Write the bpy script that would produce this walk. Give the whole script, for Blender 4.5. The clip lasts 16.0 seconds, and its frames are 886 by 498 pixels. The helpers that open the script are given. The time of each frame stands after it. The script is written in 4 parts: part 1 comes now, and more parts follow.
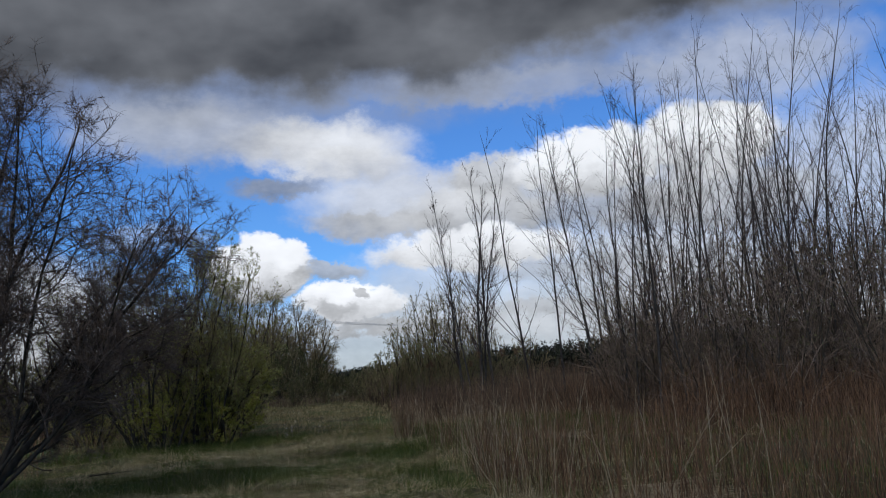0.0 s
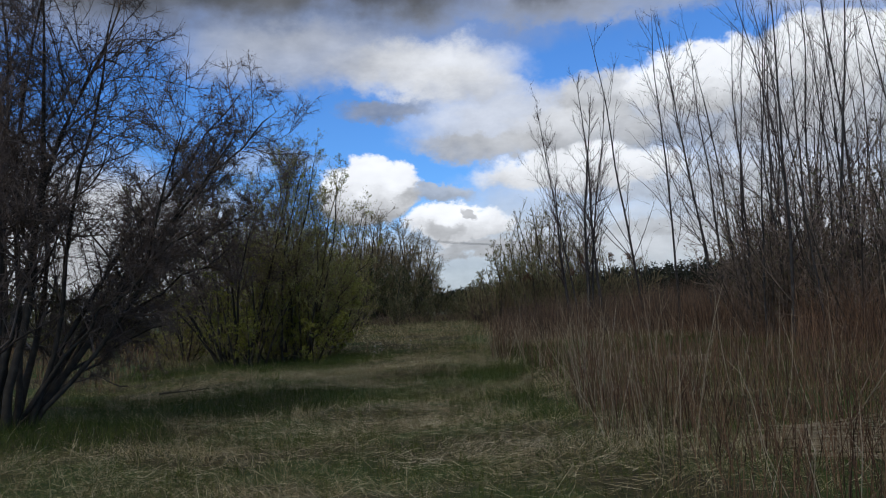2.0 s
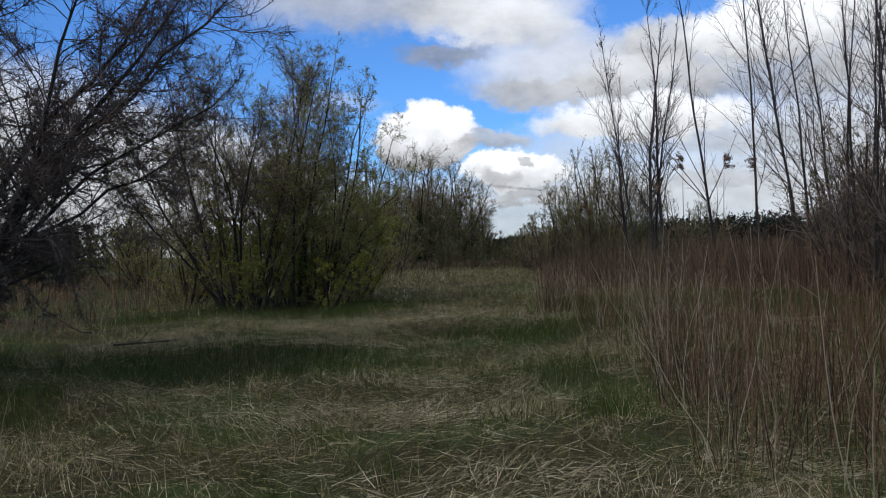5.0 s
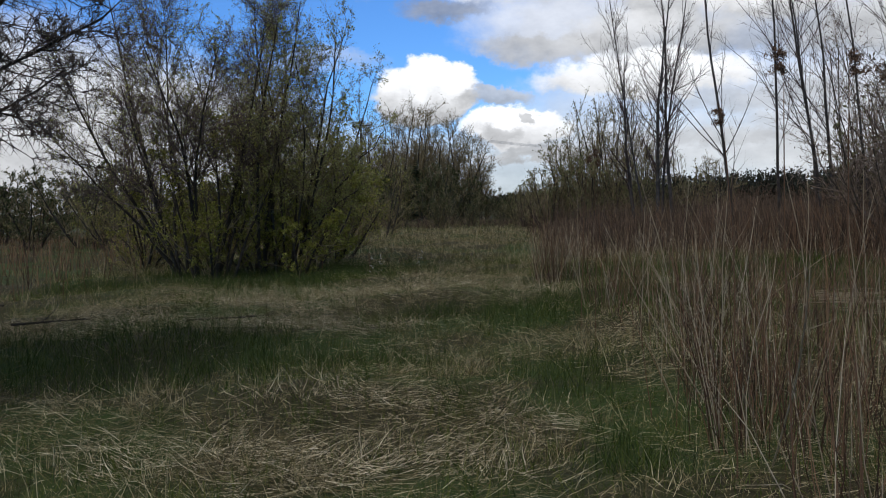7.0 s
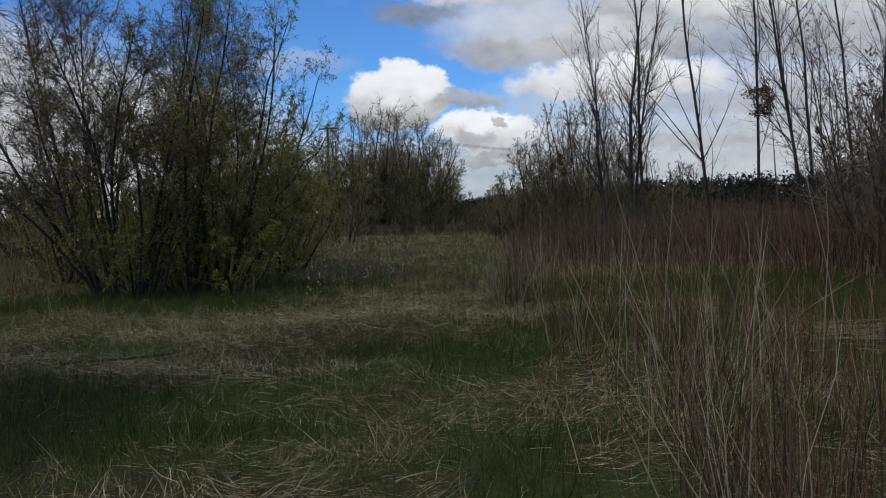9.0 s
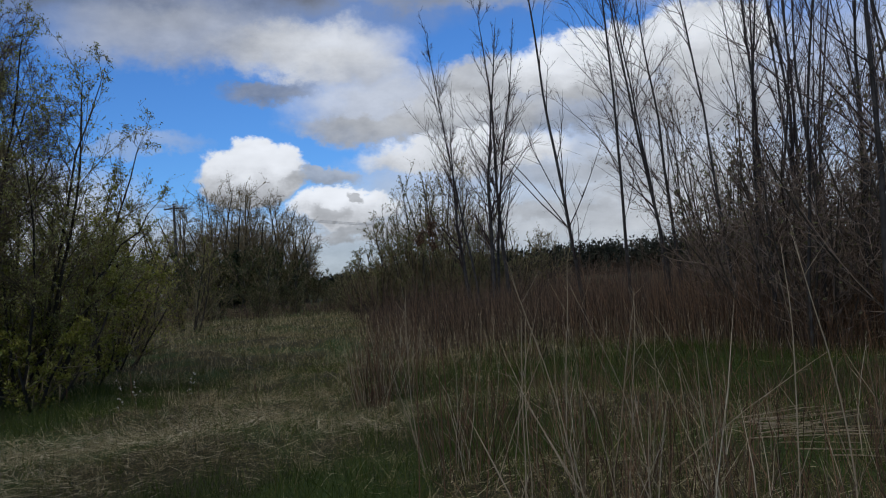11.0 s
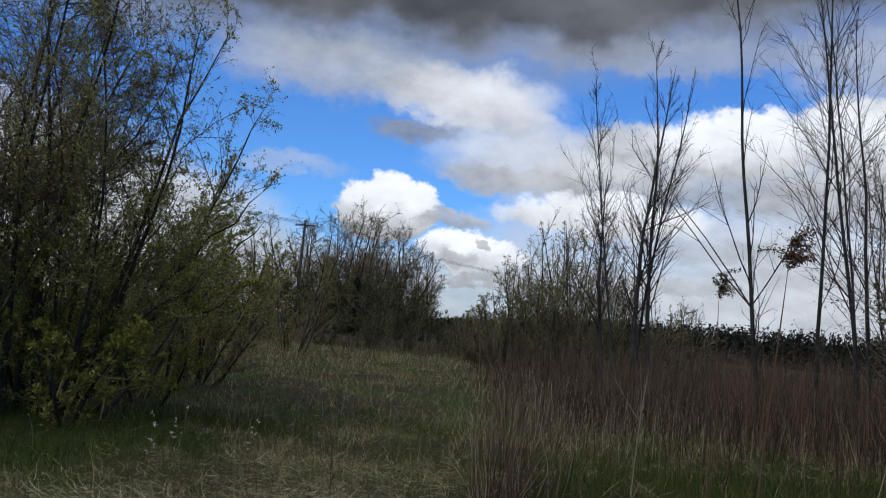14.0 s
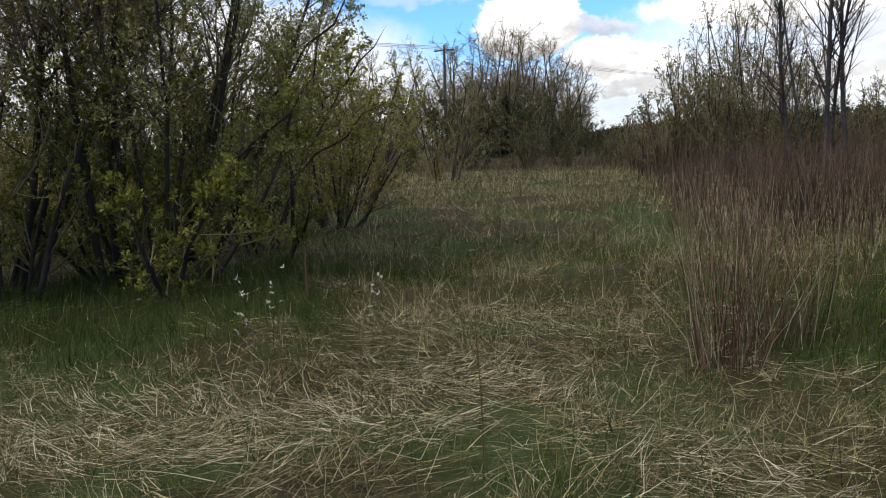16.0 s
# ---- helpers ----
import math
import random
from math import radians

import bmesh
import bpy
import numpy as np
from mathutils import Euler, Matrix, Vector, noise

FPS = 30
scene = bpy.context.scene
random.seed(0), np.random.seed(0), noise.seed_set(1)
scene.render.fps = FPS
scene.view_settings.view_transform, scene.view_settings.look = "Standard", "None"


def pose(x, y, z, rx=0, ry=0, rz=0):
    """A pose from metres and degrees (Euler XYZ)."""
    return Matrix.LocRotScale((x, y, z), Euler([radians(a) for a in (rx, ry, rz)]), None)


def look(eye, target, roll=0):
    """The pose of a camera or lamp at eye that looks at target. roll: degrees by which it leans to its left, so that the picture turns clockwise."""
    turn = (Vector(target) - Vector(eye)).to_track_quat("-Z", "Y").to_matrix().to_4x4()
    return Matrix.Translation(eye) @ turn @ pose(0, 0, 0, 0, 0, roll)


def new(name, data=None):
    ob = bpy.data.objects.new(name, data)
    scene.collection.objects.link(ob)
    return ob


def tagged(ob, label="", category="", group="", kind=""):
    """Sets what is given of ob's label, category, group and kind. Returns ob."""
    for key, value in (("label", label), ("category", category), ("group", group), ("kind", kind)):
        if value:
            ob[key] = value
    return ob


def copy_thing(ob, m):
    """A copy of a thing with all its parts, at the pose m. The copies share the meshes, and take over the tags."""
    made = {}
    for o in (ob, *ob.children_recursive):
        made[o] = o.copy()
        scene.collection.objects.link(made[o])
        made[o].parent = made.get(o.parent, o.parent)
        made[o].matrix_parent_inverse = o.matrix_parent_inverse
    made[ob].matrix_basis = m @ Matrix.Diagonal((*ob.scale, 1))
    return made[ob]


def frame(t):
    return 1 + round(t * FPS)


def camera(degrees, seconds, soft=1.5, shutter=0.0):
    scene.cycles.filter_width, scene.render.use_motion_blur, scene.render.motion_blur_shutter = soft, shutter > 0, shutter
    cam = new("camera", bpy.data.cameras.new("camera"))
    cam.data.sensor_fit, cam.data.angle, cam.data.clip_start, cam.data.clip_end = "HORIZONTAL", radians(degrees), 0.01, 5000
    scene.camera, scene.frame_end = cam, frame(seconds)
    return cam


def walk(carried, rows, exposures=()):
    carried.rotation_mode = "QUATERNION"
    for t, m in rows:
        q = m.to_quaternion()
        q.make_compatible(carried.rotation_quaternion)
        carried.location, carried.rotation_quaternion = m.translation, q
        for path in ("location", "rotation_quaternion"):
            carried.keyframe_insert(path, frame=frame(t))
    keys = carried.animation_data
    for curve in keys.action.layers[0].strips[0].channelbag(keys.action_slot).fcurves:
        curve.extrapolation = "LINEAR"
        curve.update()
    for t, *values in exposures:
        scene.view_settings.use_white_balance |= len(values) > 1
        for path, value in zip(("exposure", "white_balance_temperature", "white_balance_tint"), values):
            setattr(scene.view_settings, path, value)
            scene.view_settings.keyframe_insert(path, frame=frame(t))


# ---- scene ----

# ---- camera ----
cam = camera(52.6, 16.0, soft=1.1)
# seconds, place, pitch, roll, yaw
PATH = [
    (0.0, -0.40, -2.32, 1.65, 8.04, 3.44, -6.84),
    (0.5, -0.24, -1.76, 1.61, 7.31, 3.95, -5.25),
    (1.0, -0.14, -1.19, 1.53, 5.66, 3.55, -4.96),
    (1.5, -0.07, -0.66, 1.52, 4.55, 3.45, -2.64),
    (2.0, 0.02, 0.00, 1.51, 3.40, 3.00, -0.00),
    (2.5, 0.02, 0.58, 1.42, 2.76, 1.99, 0.40),
    (3.0, 0.01, 1.16, 1.41, 4.30, 2.42, 3.49),
    (3.5, 0.14, 1.81, 1.38, 3.54, 2.69, 4.86),
    (4.0, 0.21, 2.47, 1.33, 2.55, 1.80, 2.21),
    (6.5, 0.56, 5.98, 1.40, -2.56, 0.79, 5.87),
    (7.0, 0.53, 6.50, 1.38, -2.63, 1.20, 3.49),
    (7.5, 0.51, 7.01, 1.42, -3.13, 1.57, 1.65),
    (8.0, 0.63, 7.49, 1.44, -3.00, 1.46, 3.06),
    (10.5, 0.88, 10.08, 1.61, 0.55, 2.39, -3.71),
    (11.0, 0.94, 10.63, 1.61, 1.93, 3.69, -7.21),
    (11.5, 0.99, 11.19, 1.60, 2.49, 2.71, -13.92),
    (12.0, 0.99, 11.81, 1.65, 3.55, 0.43, -16.36),
    (12.5, 0.97, 12.31, 1.64, 4.00, -0.45, -11.48),
    (13.0, 0.94, 12.87, 1.65, 5.23, -2.40, -10.25),
    (13.5, 0.85, 13.48, 1.66, 5.33, -4.69, -6.75),
    (14.0, 0.76, 14.19, 1.62, 5.05, -5.77, 0.09),
    (14.5, 0.69, 14.83, 1.60, 4.99, -5.52, 2.47),
    (15.0, 0.61, 15.51, 1.61, 3.55, -4.20, 4.42),
    (15.5, 0.61, 16.17, 1.54, -1.64, -2.13, 9.22),
    (16.0, 0.58, 16.81, 1.45, -6.63, 1.28, 9.88),
]
# seconds, stops, kelvin, tint
EXPOSURE = [(0.0, -0.15, 6250, 10), (3.5, -0.05, 6250, 10), (7.0, 0.1, 6400, 10), (8.2, -0.12, 6350, 10), (11.0, -0.34, 6150, 10), (13.0, -0.2, 6100, 10),
            (15.0, -0.06, 6200, 10), (15.5, -0.02, 6300, 10), (16.0, 0.66, 6750, 11)]
walk(cam, [(t, pose(x, y, z, 90 + p, r, w)) for t, x, y, z, p, r, w in PATH], EXPOSURE)


# ---- world, sun ----
def build_world():
    world = bpy.data.worlds.new("sky")
    scene.world = world
    world.use_nodes = True
    nt = world.node_tree
    nt.nodes.clear()

    def node(kind, **props):
        n = nt.nodes.new(kind)
        for k, v in props.items():
            if k == "operation":
                n.operation = v
        return n

    def wire(value, socket):
        if isinstance(value, (int, float)):
            socket.default_value = value
        else:
            nt.links.new(value, socket)

    def math_node(op, a, b=0.0, c=0.0):
        n = node("ShaderNodeMath", operation=op)
        wire(a, n.inputs[0]), wire(b, n.inputs[1]), wire(c, n.inputs[2])
        return n.outputs[0]

    def ramp(v, lo, hi, a, b, smooth=True):
        n = nt.nodes.new("ShaderNodeMapRange")
        n.interpolation_type = "SMOOTHSTEP" if smooth else "LINEAR"
        wire(v, n.inputs["Value"]), wire(lo, n.inputs["From Min"]), wire(hi, n.inputs["From Max"])
        wire(a, n.inputs["To Min"]), wire(b, n.inputs["To Max"])
        return n.outputs[0]

    def cloud_noise(scale, detail, rough, squash=1.0):
        m = nt.nodes.new("ShaderNodeVectorMath")
        m.operation = "MULTIPLY"
        nt.links.new(coord, m.inputs[0])
        m.inputs[1].default_value = (1, 1, squash)
        n = nt.nodes.new("ShaderNodeTexNoise")
        nt.links.new(m.outputs[0], n.inputs["Vector"])
        n.inputs["Scale"].default_value, n.inputs["Detail"].default_value = scale, detail
        n.inputs["Roughness"].default_value = rough
        return n

    def mix(fac, a, b):
        n = nt.nodes.new("ShaderNodeMix")
        n.data_type = "RGBA"
        wire(fac, n.inputs[0])
        for v, s in ((a, n.inputs[6]), (b, n.inputs[7])):
            if isinstance(v, tuple):
                s.default_value = (*v, 1)
            else:
                nt.links.new(v, s)
        return n.outputs[2]

    coord = nt.nodes.new("ShaderNodeTexCoord").outputs["Generated"]
    sep = nt.nodes.new("ShaderNodeSeparateXYZ")
    nt.links.new(coord, sep.inputs[0])
    az = math_node("MULTIPLY", math_node("ARCTAN2", sep.outputs[0], sep.outputs[1]), 57.2958)
    el = math_node("MULTIPLY", math_node("ARCSINE", sep.outputs[2]), 57.2958)
    big, fine, tex = cloud_noise(9, 3, 0.5, 1.6), cloud_noise(34, 6, 0.62, 1.3), cloud_noise(22, 6, 0.6, 2.0)

    def warp(base, which, a1, a2):
        s1 = nt.nodes.new("ShaderNodeSeparateColor")
        s2 = nt.nodes.new("ShaderNodeSeparateColor")
        nt.links.new(big.outputs["Color"], s1.inputs[0]), nt.links.new(fine.outputs["Color"], s2.inputs[0])
        v = math_node("MULTIPLY_ADD", math_node("SUBTRACT", s1.outputs[which], 0.5), a1, base)
        return math_node("MULTIPLY_ADD", math_node("SUBTRACT", s2.outputs[which], 0.5), a2, v)

    azw, elw = warp(az, 0, 3.0, 3.0), warp(el, 1, 1.6, 2.6)
    grain = math_node("SUBTRACT", tex.outputs["Fac"], 0.5)

    sky = nt.nodes.new("ShaderNodeTexSky")
    sky.sky_type, sky.sun_disc = "NISHITA", False
    sky.sun_elevation, sky.sun_rotation = radians(SUN_EL), radians(SUN_AZ)
    sky.air_density, sky.dust_density, sky.ozone_density = 1.0, 0.3, 2.5
    dim = nt.nodes.new("ShaderNodeVectorMath")
    dim.operation = "MULTIPLY"
    nt.links.new(sky.outputs[0], dim.inputs[0])
    dim.inputs[1].default_value = SKY_GAIN
    colour = dim.outputs[0]

    # clouds from far to near: azimuth, elevation, half width, half height, softness, upper and lower brightness, cover
    clouds = [
        (0, 0.5, 180, 4.2, 0.7, 0.62, 0.60, 0.8),
        (33, 6.5, 17, 8.0, 0.6, 0.72, 0.62, 0.72),
        (-40, 6, 22, 6, 0.5, 0.75, 0.5, 0.9),
        (-23, 4, 12, 4.5, 0.6, 0.70, 0.5, 0.9),
        (15, 5.2, 14, 3.6, 0.7, 0.76, 0.68, 0.72),
        (6, 11.2, 7.0, 2.2, 0.8, 0.80, 0.70, 0.85),
        (1.2, 13.6, 4.2, 1.1, 0.7, 0.80, 0.70, 0.85),
        (0.0, 15.0, 5.6, 1.7, 0.85, 0.92, 0.80, 0.95),
        (-8.5, 15.8, 7.0, 2.0, 0.95, 0.58, 0.52, 0.75),
        (-11.0, 9.2, 3.4, 0.6, 0.95, 0.65, 0.6, 0.4),
        (-3.2, 12.2, 3.0, 0.75, 0.8, 0.36, 0.32, 0.75),
        (10.5, 12.4, 2.6, 1.6, 0.5, 0.70, 0.36, 0.95),
        (10, 10.2, 5.0, 1.6, 0.6, 0.72, 0.54, 0.9),
        (3.4, 9.9, 4.6, 0.8, 0.7, 0.56, 0.50, 0.8),
        (17.0, 12.8, 5.2, 2.1, 0.3, 1.05, 0.70, 1.0),
        (18.0, 10.2, 6.5, 1.5, 0.6, 0.58, 0.42, 0.8),
        (24.5, 13.2, 4.2, 2.4, 0.3, 1.0, 0.66, 1.0),
        (25.0, 9.8, 6.0, 1.7, 0.6, 0.62, 0.48, 0.8),
        (9.5, 8.0, 6.5, 1.3, 0.4, 0.98, 0.74, 1.0),
        (-4.4, 7.2, 3.3, 2.1, 0.22, 1.05, 0.44, 1.0),
        (0.0, 6.9, 2.6, 0.55, 0.6, 0.55, 0.42, 0.8),
        (1.3, 4.9, 3.5, 1.35, 0.25, 1.08, 0.70, 1.0),
        (0.4, 4.4, 1.3, 0.5, 0.7, 0.55, 0.5, 0.7),
        (13, 18.0, 9.0, 1.0, 0.95, 0.5, 0.5, 0.55),
        (27, 17.5, 7.0, 2.2, 0.95, 0.62, 0.6, 0.7),
        (3.2, 3.25, 5.0, 0.45, 0.7, 0.5, 0.42, 0.85),
        (2.2, 5.5, 0.8, 0.3, 0.6, 0.52, 0.48, 0.9),
        (17, 6.3, 7.0, 0.7, 0.9, 0.50, 0.46, 0.55),
        (25, 5.0, 8.0, 0.6, 0.9, 0.52, 0.48, 0.55),
        (13, 4.0, 4.5, 0.5, 0.9, 0.50, 0.46, 0.55),
    ]
    for a, e, ra, re, soft, top, low, cover in clouds:
        dx = math_node("DIVIDE", math_node("SUBTRACT", azw, a), ra)
        dy = math_node("DIVIDE", math_node("SUBTRACT", elw, e), re)
        q = math_node("MULTIPLY_ADD", dx, dx, math_node("MULTIPLY", dy, dy))
        fac = ramp(q, 1 + soft, 1 - soft, 0.0, cover)
        lum = math_node("MULTIPLY_ADD", grain, 0.5, ramp(dy, -0.9, 0.5, low, top))
        tint = nt.nodes.new("ShaderNodeCombineColor")
        wire(math_node("MULTIPLY", lum, 0.97), tint.inputs[0]), wire(math_node("MULTIPLY", lum, 0.98), tint.inputs[1])
        wire(lum, tint.inputs[2])
        colour = mix(fac, colour, tint.outputs[0])

    # the dark cloud deck overhead; above the view, bright breaks are added for ambient light
    edge = ramp(az, 6, 32, 17.2, 20.5, False)
    el2 = warp(el, 1, 4.5, 2.0)
    deck = ramp(math_node("SUBTRACT", el2, edge), -2.2, 2.4, 0.0, 0.98)
    broken = ramp(tex.outputs["Fac"], 0.44, 0.6, 0.0, 1.0)
    high = ramp(el, 28, 48, 0.0, 1.0)
    lum = math_node("MULTIPLY_ADD", math_node("SUBTRACT", big.outputs["Fac"], 0.5), 0.3, 0.135)
    lum = math_node("MAXIMUM", math_node("MULTIPLY_ADD", grain, 0.05, lum), 0.07)
    lum = math_node("MULTIPLY_ADD", math_node("MULTIPLY", high, broken), 1.0, lum)
    lum = math_node("MULTIPLY_ADD", ramp(math_node("SUBTRACT", el2, edge), 2.5, -0.5, 0.0, 0.25), 1.0, lum)
    tint = nt.nodes.new("ShaderNodeCombineColor")
    wire(math_node("MULTIPLY", lum, 0.97), tint.inputs[0]), wire(lum, tint.inputs[1])
    wire(math_node("MULTIPLY", lum, 1.06), tint.inputs[2])
    colour = mix(deck, colour, tint.outputs[0])

    back = nt.nodes.new("ShaderNodeBackground")
    nt.links.new(colour, back.inputs[0])
    back.inputs[1].default_value = 1.0
    out = nt.nodes.new("ShaderNodeOutputWorld")
    nt.links.new(back.outputs[0], out.inputs[0])


SUN_EL, SUN_AZ = 46, 215
SKY_GAIN = (0.052, 0.092, 0.148)
build_world()
sun = new("sun", bpy.data.lights.new("sun", "SUN"))
sun.data.energy, sun.data.angle, sun.data.color = 1.25, radians(24), (1, 0.95, 0.86)
sun_from = Vector((math.sin(radians(SUN_AZ)), math.cos(radians(SUN_AZ)), math.tan(radians(SUN_EL))))
sun.matrix_world = look(sun_from * 50, (0, 0, 0))


# ---- materials ----
def surface(name, stops, scale=8.0, rough=0.85, island=0.5, bump=0.0, patch=None, through_light=0.0):
    """Colours along a ramp, picked by fine noise and, per loose piece, by chance; patch: a second ramp that takes over in wide patches."""
    m = bpy.data.materials.new(name)
    m.use_nodes = True
    nt = m.node_tree
    bsdf = nt.nodes["Principled BSDF"]
    bsdf.inputs["Roughness"].default_value = rough
    bsdf.inputs["Specular IOR Level"].default_value = 0.25
    geo = nt.nodes.new("ShaderNodeNewGeometry")
    noise_node = nt.nodes.new("ShaderNodeTexNoise")
    noise_node.inputs["Scale"].default_value, noise_node.inputs["Detail"].default_value = scale, 4
    nt.links.new(geo.outputs["Position"], noise_node.inputs["Vector"])
    mixer = nt.nodes.new("ShaderNodeMix")
    mixer.inputs[0].default_value = island
    nt.links.new(noise_node.outputs["Fac"], mixer.inputs[2])
    nt.links.new(geo.outputs["Random Per Island"], mixer.inputs[3])

    def colours(cols):
        r = nt.nodes.new("ShaderNodeValToRGB")
        while len(r.color_ramp.elements) < len(cols):
            r.color_ramp.elements.new(0.5)
        for i, c in enumerate(cols):
            r.color_ramp.elements[i].position = 0.22 + 0.6 * i / (len(cols) - 1)
            r.color_ramp.elements[i].color = (*c, 1)
        nt.links.new(mixer.outputs[0], r.inputs[0])
        return r.outputs[0]

    col = colours(stops)
    if patch:
        wide = nt.nodes.new("ShaderNodeTexNoise")
        wide.inputs["Scale"].default_value, wide.inputs["Detail"].default_value = 0.45, 3
        nt.links.new(geo.outputs["Position"], wide.inputs["Vector"])
        cut = nt.nodes.new("ShaderNodeMapRange")
        cut.interpolation_type = "SMOOTHSTEP"
        cut.inputs["From Min"].default_value, cut.inputs["From Max"].default_value = 0.44, 0.58
        nt.links.new(wide.outputs["Fac"], cut.inputs[0])
        both = nt.nodes.new("ShaderNodeMix")
        both.data_type = "RGBA"
        nt.links.new(cut.outputs[0], both.inputs[0])
        nt.links.new(col, both.inputs[6]), nt.links.new(colours(patch), both.inputs[7])
        col = both.outputs[2]
    nt.links.new(col, bsdf.inputs["Base Color"])
    if bump:
        b = nt.nodes.new("ShaderNodeBump")
        b.inputs["Strength"].default_value, b.inputs["Distance"].default_value = bump, 0.02
        nt.links.new(noise_node.outputs["Fac"], b.inputs["Height"])
        nt.links.new(b.outputs[0], bsdf.inputs["Normal"])
    if through_light:
        tr = nt.nodes.new("ShaderNodeBsdfTranslucent")
        nt.links.new(col, tr.inputs[0])
        ms = nt.nodes.new("ShaderNodeMixShader")
        ms.inputs[0].default_value = through_light
        nt.links.new(bsdf.outputs[0], ms.inputs[1]), nt.links.new(tr.outputs[0], ms.inputs[2])
        nt.links.new(ms.outputs[0], nt.nodes["Material Output"].inputs[0])
    return m


M_GROUND = surface("thatch_and_moss", [(0.014, 0.014, 0.006), (0.036, 0.032, 0.013), (0.08, 0.07, 0.03)], 14, 0.95, 0.0, 0.8,
                   [(0.014, 0.03, 0.006), (0.035, 0.06, 0.012), (0.07, 0.08, 0.025)])
M_STRAW = surface("straw", [(0.06, 0.05, 0.021), (0.115, 0.093, 0.041), (0.2, 0.162, 0.076), (0.33, 0.272, 0.14), (0.62, 0.53, 0.33)], 3, 0.7, 0.8, 0, None, 0.2)
M_THATCH = surface("lying_straw", [(0.055, 0.044, 0.02), (0.105, 0.083, 0.039), (0.18, 0.143, 0.071), (0.36, 0.29, 0.155), (0.85, 0.74, 0.5)], 3, 0.65, 0.85, 0, None, 0.15)
M_GREEN = surface("grass_blade", [(0.026, 0.046, 0.005), (0.058, 0.092, 0.011), (0.14, 0.155, 0.03)], 2, 0.6, 0.65, 0, None, 0.3)
# darker copy of grass_blade; shade between thick blades is put into the colour
M_DEEP = surface("self_shaded_grass_blade", [(0.018, 0.036, 0.005), (0.04, 0.07, 0.01), (0.1, 0.122, 0.028)], 2, 0.65, 0.75, 0, None, 0.25)
M_MIXED = surface("mixed_grass", [(0.10, 0.08, 0.04), (0.20, 0.16, 0.085), (0.34, 0.28, 0.17)], 2, 0.7, 0.7, 0,
                  [(0.035, 0.06, 0.012), (0.07, 0.10, 0.02), (0.19, 0.18, 0.06)], 0.25)
M_STALK = surface("red_brown_stalk", [(0.039, 0.021, 0.013), (0.094, 0.053, 0.031), (0.225, 0.136, 0.08)], 2, 0.85, 0.8)
M_BROWN = surface("brown_stalk", [(0.027, 0.0175, 0.012), (0.062, 0.0415, 0.0285), (0.155, 0.106, 0.073)], 2, 0.8, 0.8)
M_PALE = surface("bleached_stalk", [(0.13, 0.10, 0.065), (0.28, 0.225, 0.15), (0.5, 0.43, 0.31)], 2, 0.7, 0.8)
M_BARK = surface("willow_bark", [(0.02, 0.017, 0.013), (0.045, 0.038, 0.03), (0.09, 0.075, 0.058)], 9, 0.9, 0.3, 0.6)
M_TWIG = surface("willow_twig", [(0.055, 0.04, 0.033), (0.105, 0.078, 0.065), (0.17, 0.13, 0.108)], 3, 0.7, 0.7)
M_OLIVE = surface("olive_twig", [(0.095, 0.076, 0.04), (0.175, 0.138, 0.074), (0.26, 0.21, 0.115)], 3, 0.75, 0.7)
M_BIRCH = surface("young_birch_bark", [(0.018, 0.016, 0.015), (0.038, 0.034, 0.032), (0.11, 0.103, 0.098)], 5, 0.75, 0.2, 0.3)
M_BTWIG = surface("birch_twig", [(0.028, 0.018, 0.016), (0.055, 0.037, 0.033), (0.095, 0.07, 0.062)], 3, 0.7, 0.7)
M_GREYTWIG = surface("weathered_grey_twig", [(0.075, 0.056, 0.044), (0.15, 0.112, 0.088), (0.26, 0.2, 0.16)], 3, 0.75, 0.7)
M_LEAF = surface("young_leaf", [(0.12, 0.128, 0.02), (0.25, 0.255, 0.045), (0.4, 0.385, 0.10)], 2, 0.5, 0.8, 0, None, 0.5)
M_GREYLEAF = surface("grey_olive_leaf", [(0.075, 0.08, 0.03), (0.14, 0.145, 0.055), (0.23, 0.23, 0.10)], 2, 0.55, 0.8, 0, None, 0.4)
M_CATKIN = surface("silver_green_bud", [(0.17, 0.18, 0.045), (0.31, 0.315, 0.09), (0.46, 0.455, 0.19)], 2, 0.6, 0.8, 0, None, 0.5)
M_DEADLEAF = surface("withered_leaf", [(0.08, 0.06, 0.04), (0.15, 0.115, 0.08), (0.13, 0.13, 0.06)], 2, 0.7, 0.8, 0, None, 0.25)
M_SPRUCE = surface("spruce_needles", [(0.014, 0.024, 0.012), (0.03, 0.044, 0.02), (0.055, 0.065, 0.03)], 1, 0.85, 0.6)
M_DARKLEAF = surface("dark_shrub_leaf", [(0.03, 0.04, 0.012), (0.055, 0.068, 0.022), (0.10, 0.11, 0.04)], 1, 0.6, 0.8, 0, None, 0.3)
M_FARWOOD = surface("far_conifer_crowns", [(0.012, 0.014, 0.009), (0.022, 0.025, 0.015), (0.04, 0.04, 0.026)], 0.4, 0.9, 0.6)
M_POLE = surface("weathered_pole", [(0.06, 0.055, 0.05), (0.12, 0.11, 0.10)], 6, 0.85, 0.0, 0.3)
M_WIRE = surface("aluminium_wire", [(0.35, 0.36, 0.38), (0.5, 0.5, 0.52)], 1, 0.4, 0.0)
M_DOWN = surface("seed_down", [(0.5, 0.46, 0.4), (0.75, 0.72, 0.68)], 2, 0.8, 0.7, 0, None, 0.3)
